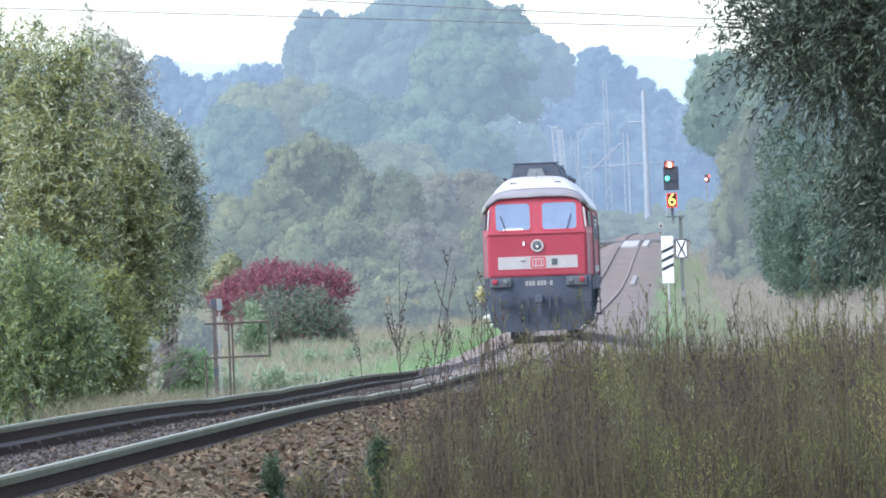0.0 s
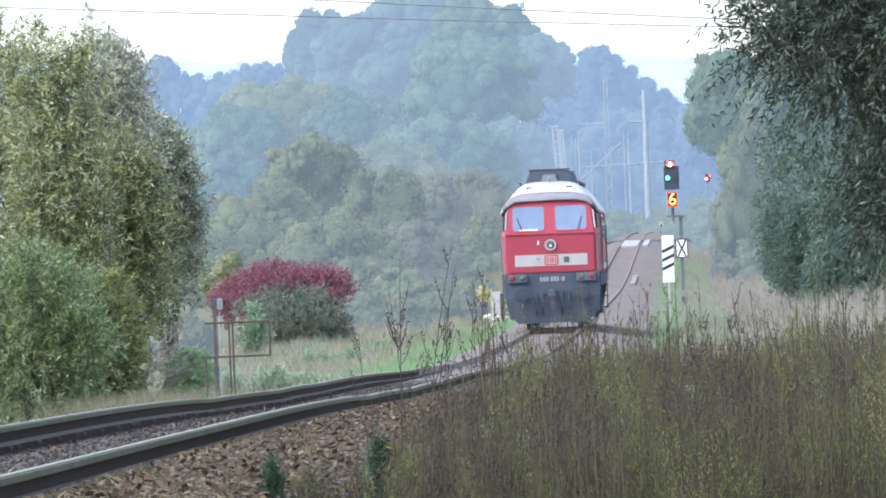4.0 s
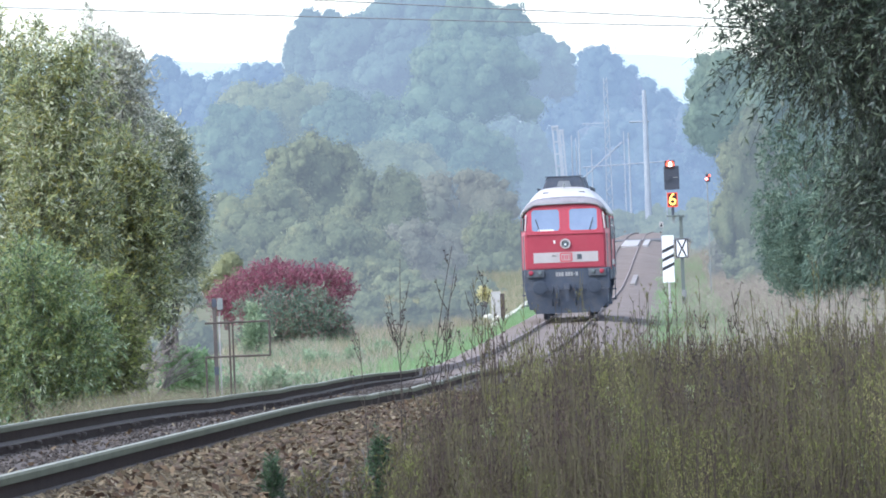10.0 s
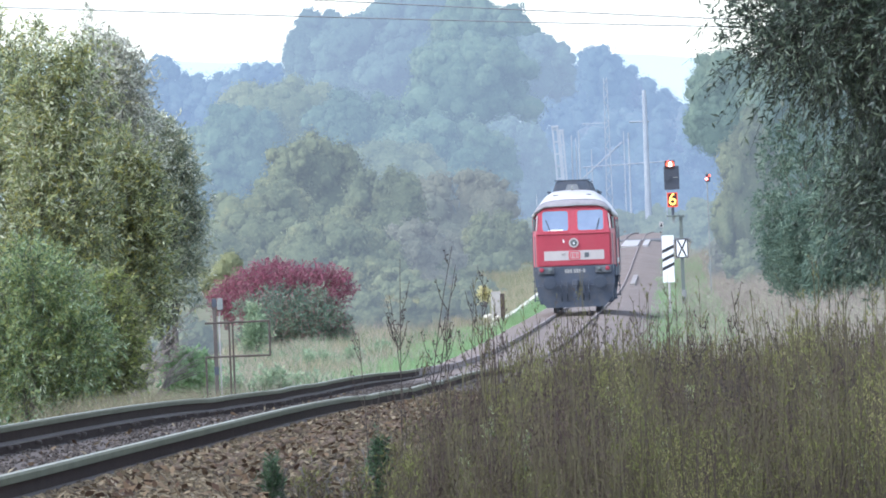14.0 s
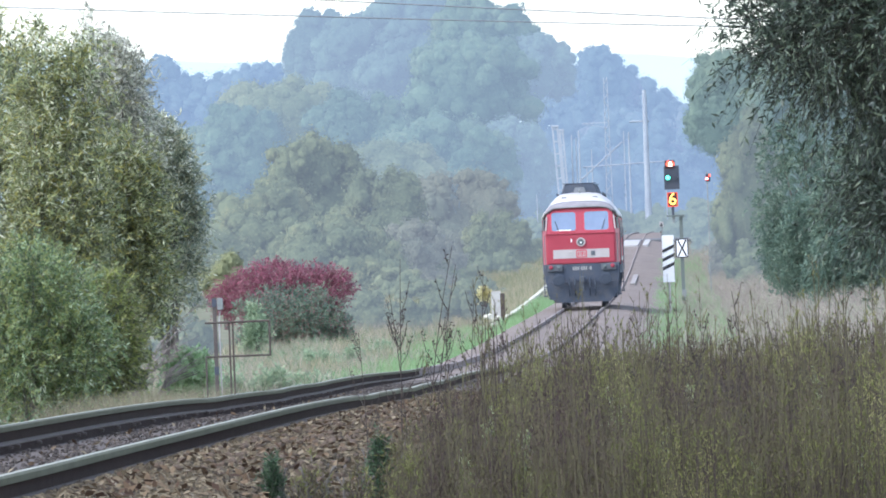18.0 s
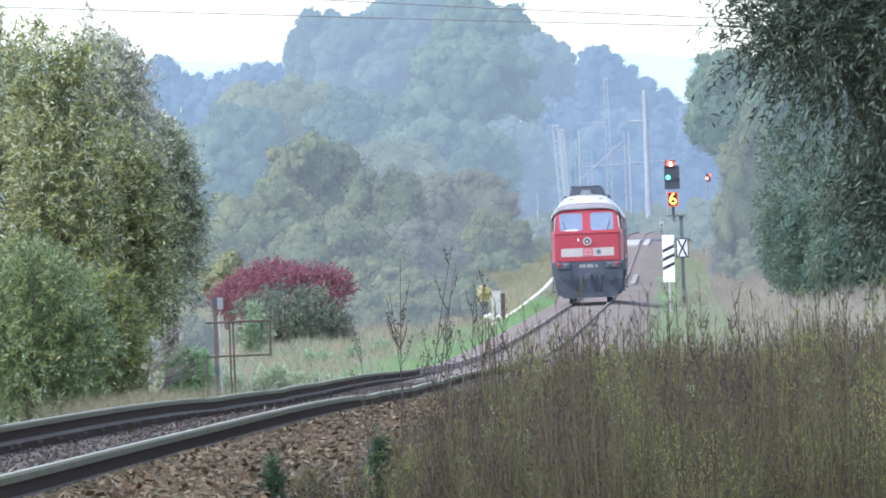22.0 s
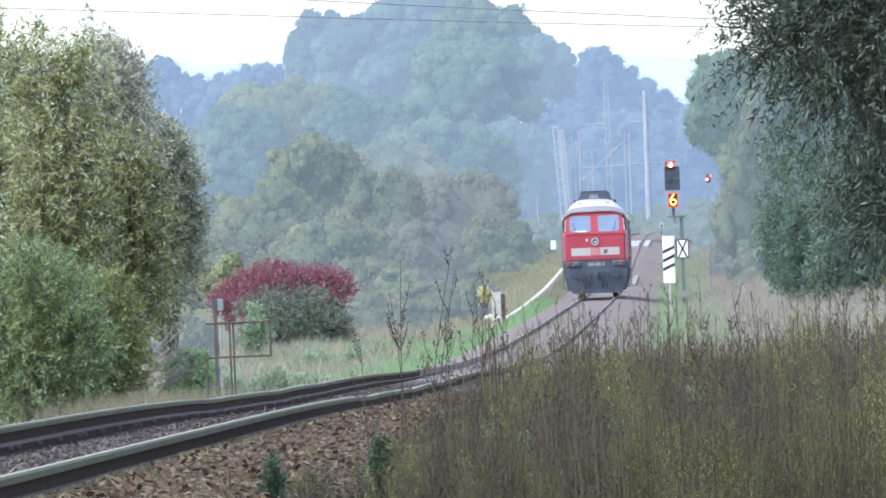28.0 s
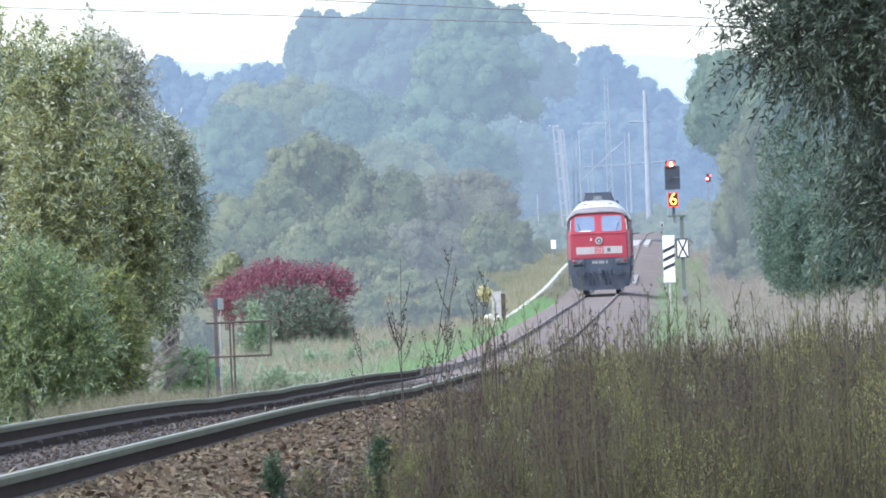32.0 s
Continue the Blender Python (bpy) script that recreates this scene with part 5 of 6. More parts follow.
            for x in (0.28, 0.48):
                hose = bmesh.new()
                pts = [Vector((s * x, TAIL - 0.04 - 0.20 * math.sin(k / 5 * 3.1), 1.10 - 0.13 * k)) for k in range(6)]
                for a, b in zip(pts, pts[1:]):
                    rod((turn @ a)[:], (turn @ b)[:], 0.028, sides=6, bm=hose)
                part("brake_hose", hose, M_GREASE, loco, "black rubber brake hose")
        part("buffer_beam", box((2.78, 0.22, 0.72), (turn @ Vector((0, TAIL + 0.12, 1.30)))[:], 0.03), M_DARK, loco, "black buffer beam, greyed for haze")
        part("apron", plate(((-1.36, 0.98), (1.36, 0.98), (1.30, 0.55), (1.02, 0.21), (-1.02, 0.21), (-1.30, 0.55)), 0.05, turn @ pose(0, TAIL + 0.04, 0, 6, 0, 0)), M_DARK, loco, "black track clearer, greyed for haze")
        hook = part("coupling", box((0.20, 0.40, 0.22), (turn @ Vector((0, TAIL - 0.14, 1.06)))[:], 0.04), M_DARK, loco, "black screw coupling")
        for z in (0.92, 0.78, 0.64):
            part("link", lathe([(0.035, 0), (0.06, 0.0), (0.06, 0.05), (0.035, 0.05)], 12, turn @ pose(0, TAIL - 0.26, z, 90, 0, 0)), M_DARK, hook)
        # a plate of running numbers, shown as plain bars
        for k, (x0, w) in enumerate(((-0.33, 0.075), (-0.24, 0.075), (-0.15, 0.075), (-0.02, 0.075), (0.07, 0.075), (0.16, 0.06), (0.25, 0.035), (0.315, 0.075))):
            high = 0.13 if k != 6 else 0.025
            part("number_bar", box((w, 0.012, high), (turn @ Vector((x0 + w / 2 - 0.02, TAIL - 0.004, 1.475)))[:], 0.004), M_NUMBER, loco, "pale painted bar")
    # sides: sill, grilles, windows
    part("sill", box((2.86, 19.0, 0.42), (0, 0, 1.44), 0.03), M_DARK, loco, "black frame sill, greyed for haze")
    for s in (-1, 1):
        for y in (-5.2, -3.6, -2.0, 2.0, 3.6, 5.2):
            vent = part("side_grille", box((0.03, 1.2, 0.7), (s * 1.443, y, 2.9), 0.01), M_GREY, loco, "grey louvred side grille")
            for k in range(6):
                part("louvre", box((0.03, 1.1, 0.05), (s * 1.458, y, 2.63 + 0.11 * k), 0, (0, s * 25, 0)), M_GREY, vent)
        for y in (-0.6, 0.6):
            part("side_window", lathe([(0.24, 0), (0.24, 0.02), (0.19, 0.03)], 18, pose(s * 1.435, y, 2.9, 0, 90 * s, 0)), M_PANE, loco)
        part("band", box((0.012, 15.0, 0.16), (s * 1.446, 0, 1.78)), M_BAND, loco, "off-white side band")
    part("fuel_tank", box((2.5, 4.2, 0.85), (0, 0, 0.80), 0.12), M_DARK, loco, "black fuel tank")
    axles = []
    for yb in (-6.2, 6.2):
        bogie = part("bogie", box((2.2, 0.25, 0.30), (0, yb, 0.72), 0.04), M_DARK, loco, "black three-axle bogie")
        for s in (-1, 1):
            part("bogie_side", loft([[(s * 1.02, yb + dy, z) for s2, z in ((0, 0.55 + lift), (0, 0.92))] + [(s * 1.12, yb + dy, 0.92), (s * 1.12, yb + dy, 0.55 + lift)] for dy, lift in ((-2.6, 0.15), (-2.2, 0.0), (2.2, 0.0), (2.6, 0.15))]), M_DARK, bogie)
            for dy in (-1.85, 0, 1.85):
                part("axle_box", box((0.24, 0.38, 0.40), (s * 1.16, yb + dy, 0.525), 0.05), M_DARK, bogie)
                for k in (-0.42, 0.42):
                    part("spring", lathe([(0.09, 0), (0.10, 0.05), (0.09, 0.1), (0.10, 0.15), (0.09, 0.2), (0.10, 0.25)], 10, pose(s * 1.14, yb + dy + k, 0.55)), M_DARK, bogie)
        for dy in (-1.85, 0, 1.85):
            axles.append(wheelset("wheelset", yb + dy, bogie))
    return loco, axles


M_LAMPBOX = surface("dark_lamp_box_paint", (0.07, 0.077, 0.09), (0.115, 0.122, 0.135), 1.6, 30, 0.7)
M_EMBLEM = surface("emblem_red", (0.45, 0.03, 0.05), (0.5, 0.05, 0.07), 4, 40, 0.5)
M_TAIL = lamp_glow("red_tail_light", (0.26, 0.02, 0.04), 0.02)
M_NUMBER = surface("faded_number_paint", (0.22, 0.215, 0.21), (0.30, 0.295, 0.285), 4, 40, 0.7)
LOCO, AXLES = locomotive()


# ---- signals, boards and lineside fittings ----
M_GREEN = lamp_glow("green_signal_light", (0.12, 0.95, 0.62), 1.8)
M_REDLIGHT = lamp_glow("red_signal_light", (1.0, 0.10, 0.05), 1.3)
M_WHITEHOT = lamp_glow("white_hot_light", (1.0, 0.80, 0.66), 2.5)
M_FIGURE = lamp_glow("yellow_figure_light", (1.0, 0.66, 0.10), 1.5)
M_GREENSTEEL = surface("grey_green_mast_steel", (0.085, 0.10, 0.092), (0.145, 0.165, 0.15), 3, 40, 0.6, 0.2)
M_SCREEN = surface("dark_signal_screen", (0.03, 0.035, 0.05), (0.055, 0.06, 0.075), 3, 30, 0.6)
M_HALO = lamp_glow("orange_halo", (0.6, 0.05, 0.01), 0.35)
M_FIGBOX = surface("figure_box_black", (0.03, 0.010, 0.009), (0.055, 0.018, 0.014), 3, 30, 0.6)


def disc(r, depth, x, y, z, sides=20):
    return lathe([(r, 0), (r, depth * 0.7), (r * 0.6, depth), (r * 0.1, depth * 1.05)], sides, pose(x, y, z, 90, 0, 0))


def text_mesh(name, body, size, material, parent, at, label=""):
    cu = bpy.data.curves.new(name, "FONT")
    cu.body, cu.size, cu.extrude, cu.offset, cu.align_x, cu.align_y = body, size, 0.01, size * -0.008, "CENTER", "CENTER"
    tmp = new("tmp", cu)
    me = bpy.data.meshes.new_from_object(tmp.evaluated_get(bpy.context.evaluated_depsgraph_get()))
    bpy.data.objects.remove(tmp)
    me.materials.clear()
    me.materials.append(material)
    ob = new(name, me)
    ob.parent = parent
    ob.matrix_basis = at
    return tagged(ob, label)


SIG = (10.06, 381.0)


def main_signal():
    x, y = SIG
    z = ground_z(x, y)
    ob = thing("colour_light_signal", x, y, z, "tall colour-light railway signal with a lit yellow figure six", "signal")
    part("footing", box((0.5, 0.5, 0.4), (0, 0, 0.05), 0.03), M_CONCRETE, ob, "concrete footing")
    base = 3.38 - z
    part("mast", box((0.15, 0.15, base), (0, 0, base / 2), 0.012), M_GREENSTEEL, ob, "grey-green steel mast")
    arm = part("bracket", box((0.75, 0.30, 0.08), (-0.22, 0, base + 0.02), 0.01), M_GREENSTEEL, ob, "steel bracket arm")
    part("bracket_stay", box((0.12, 0.06, 0.28), (-0.30, 0, base - 0.13), 0.01), M_STEEL, arm)
    sx = 9.74 - x
    part("upper_post", rod((sx, 0, base), (sx, 0, base + 0.5), 0.06), M_DARK, ob)
    fz = 4.09 - z
    figure = part("figure_box", box((0.43, 0.25, 0.60), (sx, 0, fz), 0.02), M_FIGBOX, ob, "black figure indicator box")
    # emitting rim added for the orange glow round the lit figure
    part("figure_rim", frame_ring(rounded(-0.215, 0.215, -0.30, 0.30, 0.02, 2), rounded(-0.18, 0.18, -0.265, 0.265, 0.02, 2), 0.03, pose(sx, -0.15, fz)), M_HALO, figure, "glowing rim added as orange halo of the lit figure")
    text_mesh("figure", "6", 0.72, M_FIGURE, figure, pose(sx, -0.15, fz, 90, 0, 0), "glowing yellow figure six")
    hz = 5.02 - z
    screen = part("screen", box((0.64, 0.12, 1.0), (sx, 0, hz), 0.03), M_SCREEN, ob, "dark rectangular signal screen")
    part("screen_hinge", rod((sx + 0.05, -0.09, hz), (sx + 0.28, -0.09, hz + 0.01), 0.012), M_STEEL, screen)
    gx = 9.58 - x
    lamp = part("green_lamp", disc(0.095, 0.03, gx, -0.065, hz), M_GREEN, screen, "flashing green signal lamp", True)
    part("lamp_hood", frame_ring(rounded(-0.14, 0.14, -0.14, 0.14, 0.139, 6), rounded(-0.128, 0.128, -0.128, 0.128, 0.127, 6), 0.05, pose(gx, -0.112, hz)), M_SCREEN, screen)
    # Added dark disc, no signal part: it hides the steady lamp between flashes.
    shutter = part("flash_disc", lathe([(0.126, 0), (0.126, 0.006)], 20, pose(0, 0, 0, 90, 0, 0)), M_SCREEN, screen, "dark disc added to cover the lamp between flashes")
    shutter["rest"] = [gx, -0.118, hz]
    tz = 5.59 - z
    upper = part("upper_indicator", box((0.42, 0.22, 0.36), (sx - 0.06, 0.02, tz - 0.02), 0.04), M_FIGBOX, ob, "small upper indicator box")
    tri = [(-0.07, -0.09), (0.09, -0.09), (0.04, 0.10), (-0.02, 0.10)]
    part("indicator_light", plate(tri, 0.02, pose(sx - 0.05, -0.115, tz)), M_WHITEHOT, upper, "glaring white figure light")
    part("indicator_glow", plate([(-0.18, -0.06), (-0.10, -0.06), (-0.04, 0.15), (-0.12, 0.12)], 0.02, pose(sx - 0.05, -0.115, tz)), M_REDLIGHT, upper, "red indicator light")
    part("indicator_glow", plate([(0.12, -0.06), (0.19, -0.06), (0.14, 0.08), (0.07, 0.15)], 0.02, pose(sx - 0.05, -0.115, tz)), M_REDLIGHT, upper, "red indicator light")
    # cross board on the mast
    bz = 2.03 - z
    board = part("cross_board", box((0.52, 0.03, 0.80), (0, -0.10, bz), 0.006), M_BLACK, ob, "black rim of the cross board")
    part("board_face", box((0.44, 0.012, 0.72), (0, -0.118, bz), 0.004), M_WHITE, board, "white enamel face")
    for sx_, sz_ in ((-1, 1), (1, 1), (-1, -1), (1, -1)):
        arm_shape = [(sx_ * 0.212, sz_ * 0.355), (sx_ * 0.135, sz_ * 0.355), (-sx_ * 0.03, 0.0), (sx_ * 0.045, 0.0)]
        part("cross_bar", plate(arm_shape if sx_ * sz_ < 0 else arm_shape[::-1], 0.006, pose(0, -0.131 - 0.002 * sx_, bz)), M_BLACK, board, "black diagonal bar")
    part("cable_box", box((0.2, 0.14, 0.3), (0.02, -0.1, 0.75), 0.02), M_STEEL, ob)
    return shutter


FLASH_DISC = main_signal()


def striped_board():
    d = 345.0
    x, z0 = 8.58, ground_z(8.58, 345.0)
    ob = thing("warning_board", x, d, z0, "white approach board with three black diagonal stripes on a post", "sign")
    bot, top = 0.81 - z0, 2.60 - z0
    part("post", rod((0, 0.05, -0.2), (0, 0.05, top), 0.045), M_CONCRETE, ob, "pale round post")
    w = 0.23
    board = part("panel", box((2 * w, 0.03, top - bot), (0, 0, (top + bot) / 2), 0.006), M_WHITE, ob, "white enamel panel")
    h = top - bot
    for k in range(3):
        b = bot + h * (0.25 + 0.185 * k)
        part("stripe", plate(((-w + 0.004, b), (w - 0.004, b + 0.20), (w - 0.004, b + 0.33), (-w + 0.004, b + 0.13)), 0.008, pose(0, -0.022, 0)), M_BLACK, board, "black diagonal stripe")
    small = part("small_plate", box((0.16, 0.02, 0.22), (-0.22, 0, top + 0.42), 0.005), M_CONCRETE, ob, "small white plate with a dark mark")
    part("plate_arm", rod((-0.2, 0.03, top - 0.1), (-0.2, 0.03, top + 0.5), 0.02), M_STEEL, ob)
    part("plate_mark", plate(((-0.05, 0.36), (0.05, 0.36), (0.0, 0.5)), 0.006, pose(-0.22, -0.018, top - 0.01)), M_BLACK, small)


striped_board()


def far_signal():
    x, y, z = 12.23, 415.00, 5.14
    z0 = ground_z(x, y)
    ob = thing("distant_signal", x, y, z0, "distant railway signal showing a red light", "signal")
    part("mast", box((0.06, 0.06, z - z0 + 0.3), (0, 0, (z - z0 + 0.3) / 2), 0.01), M_STEEL, ob, "pale grey steel mast")
    head = part("signal_head", box((0.2, 0.2, 0.36), (0.04, 0, z - z0 + 0.02), 0.02), M_SCREEN, ob, "dark signal head")
    # lamp glare built as a white core and an added glowing red ring
    part("red_lamp", disc(0.045, 0.03, -0.02, -0.13, z - z0 - 0.02), M_WHITEHOT, head, "glaring red lamp")
    part("red_rim", frame_ring(rounded(-0.075, 0.075, -0.075, 0.075, 0.07, 5), rounded(-0.05, 0.05, -0.05, 0.05, 0.046, 5), 0.03, pose(-0.02, -0.15, z - z0 - 0.02)), M_REDLIGHT, head, "glowing ring added as red glare of the lamp")
    part("side_lamp", disc(0.05, 0.03, 0.12, -0.13, z - z0 + 0.13), M_REDLIGHT, head, "small red lamp")


far_signal()


def lattice_mast(x, y, z0, height, w, label, arm=0.0):
    ob = thing("catenary_mast", x, y, z0, label, "mast", "overhead line masts")
    for sx in (-1, 1):
        for sy in (-1, 1):
            part("leg", rod((sx * w, sy * w, -0.5), (sx * w * 0.55, sy * w * 0.55, height), 0.055, 0.04, 5), M_MAST, ob, "pale galvanised leg")
    n = int(height / 0.75)
    for k in range(n):
        za, zb = height * k / n, height * (k + 1) / n
        wa, wb = w * (1 - 0.45 * za / height), w * (1 - 0.45 * zb / height)
        s = 1 if k % 2 else -1
        part("brace", rod((-s * wa, -wa, za), (s * wb, -wb, zb), 0.035, sides=4), M_MAST, ob)
        part("brace", rod((-s * wa, wa, za), (s * wb, wb, zb), 0.035, sides=4), M_MAST, ob)
    if arm:
        part("cross_arm", rod((0, 0, height * 0.67), (-arm, 0, height * 0.67), 0.045, sides=5), M_MAST, ob)
        part("cross_arm", rod((0, 0, height * 0.63), (-arm, 0, height * 0.67), 0.03, sides=5), M_MAST, ob)
    return ob


# Blue-grey base carries the distance haze over masts and poles.
M_MAST = surface("haze_blue_mast", (0.25, 0.275, 0.315), (0.34, 0.37, 0.405), 1, 10, 0.9)
bx, by, bz = 16.77, 900.00, 4.84
lattice_mast(bx, by, bz, 18.46 - bz, 0.30, "tall pale steel lattice mast of the overhead line", 2.5)


def framed_mast(x, y, z0, height, w, label, lean):
    """A concrete mast of two stout legs joined by rungs."""
    ob = thing("concrete_mast", x, y, z0, label, "mast", "overhead line masts")
    tip = math.tan(radians(lean)) * height
    for sx in (-1, 1):
        part("leg", loft([[(sx * w + dx + tip * k, dy, -0.5 + (height + 0.5) * k) for dx, dy in ((-0.09, -0.11), (0.09, -0.11), (0.09, 0.11), (-0.09, 0.11))] for k in (0, 1)]), M_MAST, ob, "pale concrete leg")
    for k in range(9):
        z = height * (0.12 + 0.108 * k)
        part("rung", box((2 * w - 0.14, 0.12, 0.16), (tip * z / height, 0, z), 0.02), M_MAST, ob)
    part("cap", box((2 * w + 0.24, 0.28, 0.2), (tip, 0, height + 0.1), 0.03), M_MAST, ob)


framed_mast(11.20, 820.0, 2.4, 10.3, 0.22, "pale leaning concrete mast of two legs and rungs", -3.6)
framed_mast(11.72, 826.0, 2.4, 10.0, 0.13, "slim pale leaning mast beside another one", -3.0)


def pole(x, y, z0, height, r, label, arms=()):
    ob = thing("line_pole", x, y, z0, label, "pole", "overhead line masts")
    part("shaft", rod((0, 0, -0.5), (0, 0, height), r, r * 0.6, 10), M_MAST, ob, "pale concrete shaft")
    for z, x0, x1 in arms:
        part("arm", rod((x0, 0, z), (x1, 0, z), 0.09, sides=6), M_MAST, ob)
    return ob


bx, by, bz = 20.36, 890.00, 4.67
pole(bx, by, bz, 16.92 - bz, 0.36, "tall tapering pale concrete line pole", ((13.85 - bz, -1.6, 0.4),))
for px, pt, r, d in ((12.60, 12.42, 0.11, 860), (13.08, 12.2, 0.09, 864), (13.46, 12.94, 0.13, 870), (15.13, 11.39, 0.10, 900), (18.6, 13.2, 0.09, 910), (19.29, 13.15, 0.14, 920), (8.47, 6.59, 0.08, 800)):
    g = ground_z(px, d)
    pole(px, d, g, pt - g, r, "slender pale line pole in the distance")


def gantry():
    x0, y, z = 14.14, 900.00, 9.61
    x1, _, z1 = 22.58, 900.00, 9.57
    ob = thing("gantry", (x0 + x1) / 2, y - 2.5, ground_z((x0 + x1) / 2, y - 2.5), "pale overhead line cross-span with diagonal stay", "gantry")
    base = ob.matrix_basis.translation
    h, w = z - base.z, (x1 - x0) / 2
    part("beam", rod((-w, 0, h), (w, 0, h + 0.3), 0.06, sides=6), M_MAST, ob, "pale beam")
    xa, _, za = 13.80, 900.00, 8.22
    xb, _, zb = 18.17, 900.00, 11.99
    part("stay", rod((xa - base.x, 0, za - base.z), (xb - base.x, 0, zb - base.z), 0.07, sides=6), M_MAST, ob, "pale diagonal stay")
    for s in (-0.9, 0.95):
        part("gantry_post", rod((s * w, 0, -0.5), (s * w, 0, h), 0.06, sides=6), M_MAST, ob)


gantry()


def railing():
    d = 128.0
    x0, _, zt = -3.41, 128.00, 1.63
    x1, zm = -2.50, 1.15
    g = ground_z((x0 + x1) / 2, d)
    ob = thing("pipe_railing", (x0 + x1) / 2, d, g, "rust-brown pipe railing beside the track", "railing")
    w = (x1 - x0) / 2
    zt, zm = zt - g, zm - g
    part("top_rail", rod((-w, 0, zt), (w, 0, zt + 0.005), 0.015), M_RUST, ob)
    part("mid_rail", rod((-w, 0, zm), (w, 0, zm), 0.014), M_RUST, ob)
    part("end_post", rod((w, 0, zm - 0.01), (w, 0, zt), 0.015), M_RUST, ob)
    for px in (-3.41, -3.07, -3.02):
        lo = -0.2
        part("post", rod((px - x0 - w, 0.01, lo), (px - x0 - w, 0.01, zt if px - x0 > 0.2 else zm), 0.014), M_RUST, ob)


def junction_post():
    d = 134.0
    x, _, zt = -3.42, 134.00, 1.96
    g = ground_z(x, d)
    ob = thing("junction_post", x, d, g, "weathered dark post with a grey junction box and white conduit", "post")
    h = zt - g
    part("post", box((0.058, 0.05, h + 0.2), (0, 0, (h - 0.2) / 2), 0.006), M_POST, ob, "weathered brown-grey post")
    for z in (h - 0.08, h * 0.42, h * 0.12):
        part("clamp", box((0.070, 0.06, 0.12), (0.0, 0, z), 0.006), M_DARK, ob, "dark clamp")
    part("box", box((0.088, 0.08, 0.18), (0.085, -0.02, h - 0.10), 0.015), M_STEEL, ob, "light grey junction box")
    conduit = tube([(0.085, 0, h - 0.2), (0.06, 0, h - 0.32), (0.064, 0, 0.45), (0.066, 0, 0.16)], [0.012] * 4, 8)
    part("conduit", conduit, M_BAND, ob, "white plastic conduit")


M_POST = surface("weathered_post", (0.07, 0.056, 0.05), (0.13, 0.11, 0.10), 6, 40, 0.9)
railing()
junction_post()


def trackside_stones():
    # pale cable trough along the line, a marker stone and a dark stump
    rows = []
    for y in range(318, 570, 4):
        x, z = track(y)
        x += -3.0 - 0.25 * (y - 318) / 250
        z += 0.72 * step(300, 560, y) - 0.32 + 0.012 * math.sin(y * 0.4)
        rows.append([(x - 0.09, y, z - 0.5), (x - 0.09, y, z), (x + 0.09, y, z), (x + 0.09, y, z - 0.5)])
    ob = link_mesh("cable_trough", loft(rows), M_PALE)
    tagged(ob, "pale yellowish concrete cable trough along the track", "cable trough")
    x, y, z = 1.89, 335.00, -0.25
    ob = thing("marker_stone", x, y, ground_z(x, y), "weathered white concrete marker stone beside the track", "marker stone")
    top = 0.77 - ground_z(x, y)
    part("block", box((0.36, 0.3, top + 0.2), (0, 0, (top - 0.2) / 2), 0.03), M_CONCRETE, ob, "pale concrete block")
    x = 2.10
    ob = thing("wooden_stump", x, 331, ground_z(x, 331), "dark brown wooden post beside a marker stone", "post")
    part("post", box((0.16, 0.16, top + 0.1), (0, 0, (top - 0.2) / 2), 0.015), M_RUST, ob)
    rng = np.random.default_rng(71)
    heap = thing("rubble_heap", 1.62, 329, ground_z(1.62, 329), "pale broken concrete lumps beside a marker stone", "rubble")
    for k in range(14):
        co, tri = stone_shape(rng)
        me = bpy.data.meshes.new("lump")
        size = 0.16 + 0.16 * rng.random()
        me.from_pydata([tuple(q * size) for q in co], [], [tuple(int(i) for i in t) for t in tri])
        me.materials.append(M_PALE)
        ob = new("lump", me)
        ob.parent = heap
        ob.matrix_basis = pose(-0.30 + 0.62 * rng.random(), rng.normal() * 0.3, 0.30 + 0.22 * rng.random(), 0, 0, 360 * rng.random())
    x, y, z = 6.80, 560.00, 2.29
    ob = thing("kilometre_board", x, y, ground_z(x, y), "small white board on a short post far along the line", "sign")
    part("panel", box((0.30, 0.05, 0.55), (0, 0, z - ground_z(x, y)), 0.01), M_WHITE, ob, "white panel")
    part("post", rod((0, 0.04, -0.2), (0, 0.04, z - ground_z(x, y)), 0.04), M_STEEL, ob)


M_PALE = surface("pale_yellow_concrete", (0.42, 0.40, 0.32), (0.60, 0.58, 0.48), 1.5, 20, 0.9)
trackside_stones()


def power_lines():
    for (xa, za), (xb, zb), y in (((-23.27, 13.17), (24.59, 9.05), 320), ((-24.04, 12.45), (25.35, 9.29), 330)):
        pts = []
        for k in range(25):
            u = k / 24
            pts.append(Vector((xa + (xb - xa) * u, y, za + (zb - za) * u - 0.12 * 4 * u * (1 - u))))
        bm = tube(pts, [0.023] * 25, 5)
        ob = link_mesh("power_line", bm, M_GREY)
        tagged(ob, "thin dark overhead power line across the sky", "cable", "overhead power lines")
    for x in (-23.68, 24.96):
        g = ground_z(x, 325)
        ob = thing("power_pole", x, 325, g, "wooden pole that carries the power lines", "pole")
        part("shaft", rod((0, 0, -0.5), (0, 0, 12.6 - g), 0.14, 0.10), M_RUST, ob)
        part("cross_arm", rod((0, -5.2, 11.6 - g), (0, 5.2, 11.6 - g), 0.06), M_RUST, ob)


power_lines()


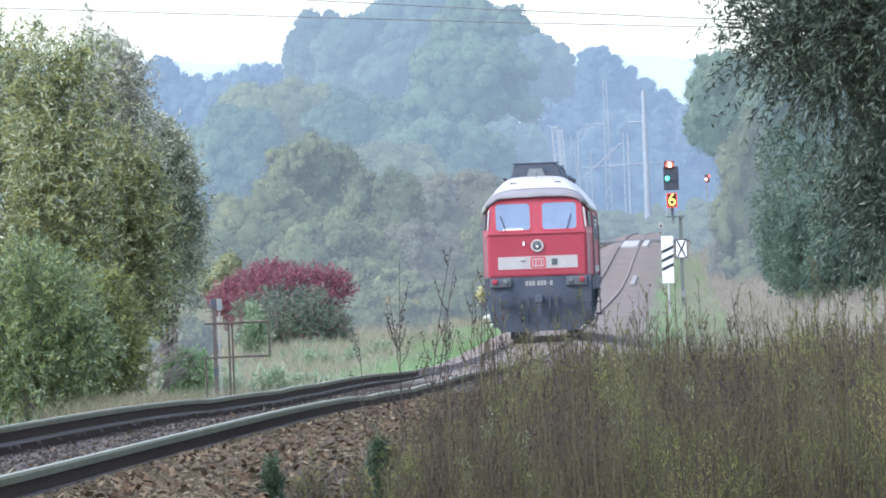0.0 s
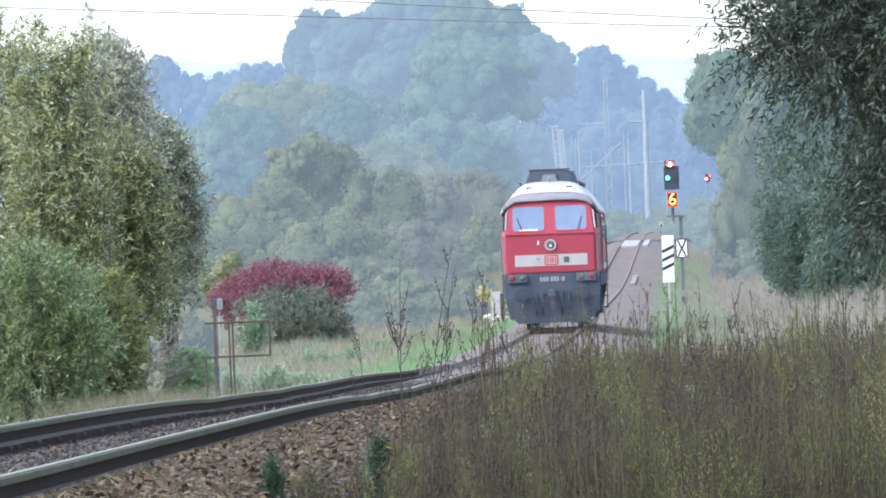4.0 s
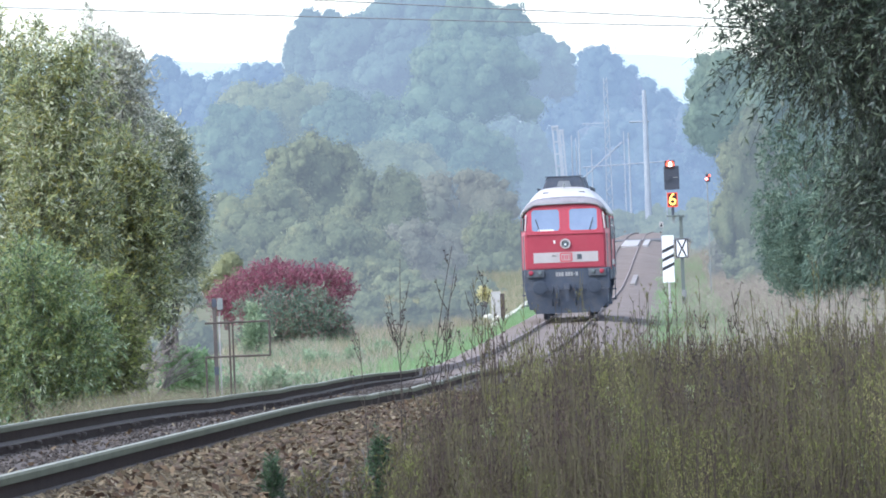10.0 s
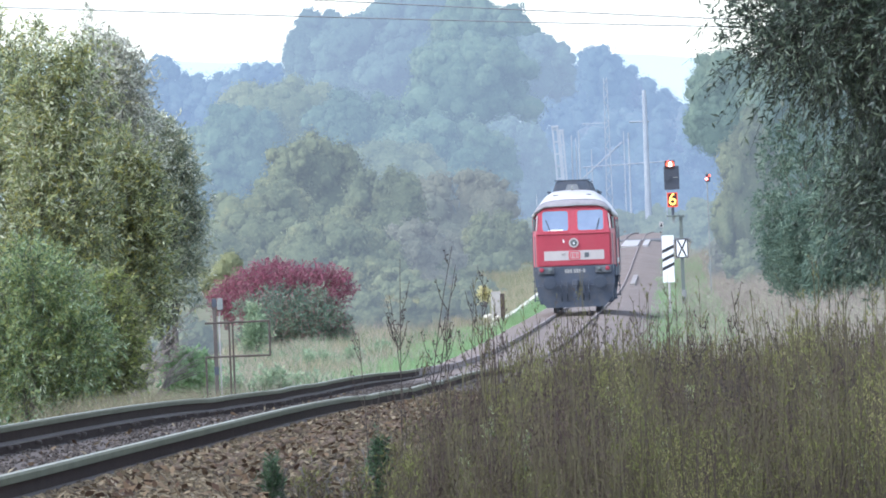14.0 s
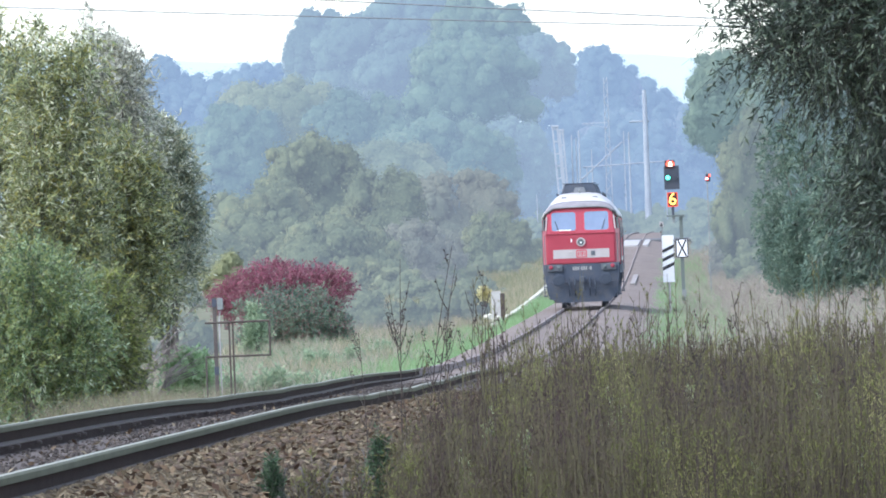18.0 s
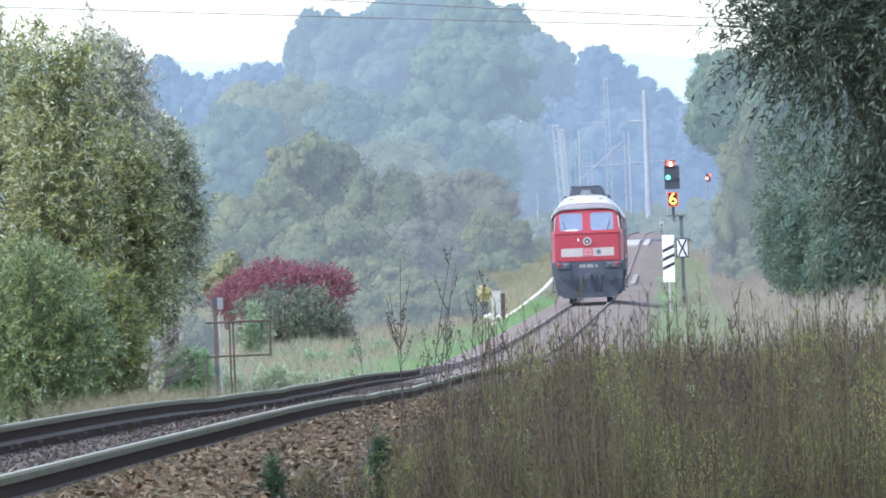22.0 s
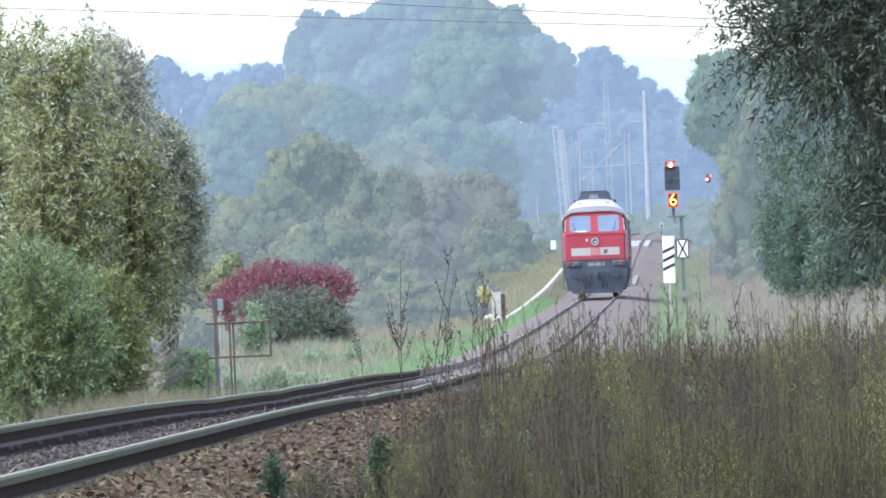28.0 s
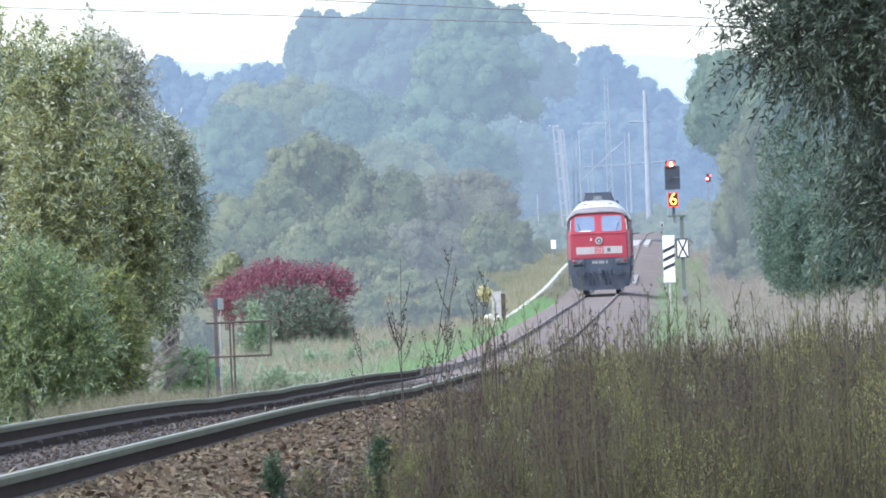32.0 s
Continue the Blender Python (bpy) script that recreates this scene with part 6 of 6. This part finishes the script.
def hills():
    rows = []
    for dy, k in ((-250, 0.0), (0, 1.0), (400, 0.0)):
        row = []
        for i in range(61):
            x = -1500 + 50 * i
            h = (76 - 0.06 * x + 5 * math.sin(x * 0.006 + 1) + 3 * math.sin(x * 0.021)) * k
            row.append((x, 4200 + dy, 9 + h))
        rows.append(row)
    # the hill material emits its pale haze colour
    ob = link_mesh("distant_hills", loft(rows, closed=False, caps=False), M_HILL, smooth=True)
    tagged(ob, "wooded hills on the horizon with pale blue haze glow", "hills", kind="structure")


hills()


# ---- all that moves ----
def motions():
    """The locomotive runs away along the track, its wheels turn, an added disc covers the green lamp between flashes.
    """
    run = ((0.0, 238.8), (3.0, 256.8), (6.0, 271.5), (9.0, 288.5), (13.0, 311.0), (19.0, 344.0), (23.0, 366.0), (28.0, 394.0), (32.0, 414.0))
    rows = []
    for t, tail in run:
        mid = tail - TAIL
        xa, za = track(mid - 6.2)
        xb, zb = track(mid + 6.2)
        yaw = -math.degrees(math.atan2(xb - xa, 12.4))
        pitch = math.degrees(math.atan2(zb - za, 12.4))
        rows.append((t, pose((xa + xb) / 2, mid, (za + zb) / 2, pitch, 0, yaw)))
    walk(LOCO, rows)
    turned = []
    for k in range(268):
        t = min(k * 0.12, 32.0)
        tail = float(np.interp(t, [r[0] for r in run], [r[1] for r in run]))
        turned.append((t, -math.degrees((tail - 238.8) / 0.525)))
    for axle in AXLES:
        at = axle.location.copy()
        walk(axle, [(t, pose(at.x, at.y, at.z, a, 0, 0)) for t, a in turned])
    known = ((0, 0.55), (5, 5.75), (9, 10.06), (11, 12.1), (15, 16.5), (16, 17.62), (17, 18.65), (21, 22.75), (29, 31.35))
    x, y, z = FLASH_DISC["rest"]
    shut, open_ = pose(x, y, z), pose(x + 0.27, y, z)
    flash = [(0.0, open_), (0.05, open_), (0.12, shut)]
    for k in range(30):
        on = float(np.interp(k, [a for a, b in known], [b for a, b in known]))
        flash += [(on - 0.04, shut), (on + 0.03, open_), (on + 0.46, open_), (on + 0.53, shut)]
    flash = [row for row in flash if row[0] < 31.95]
    walk(FLASH_DISC, flash + [(32.0, shut)])


ballast_stones()
fallen_leaves()
motions()
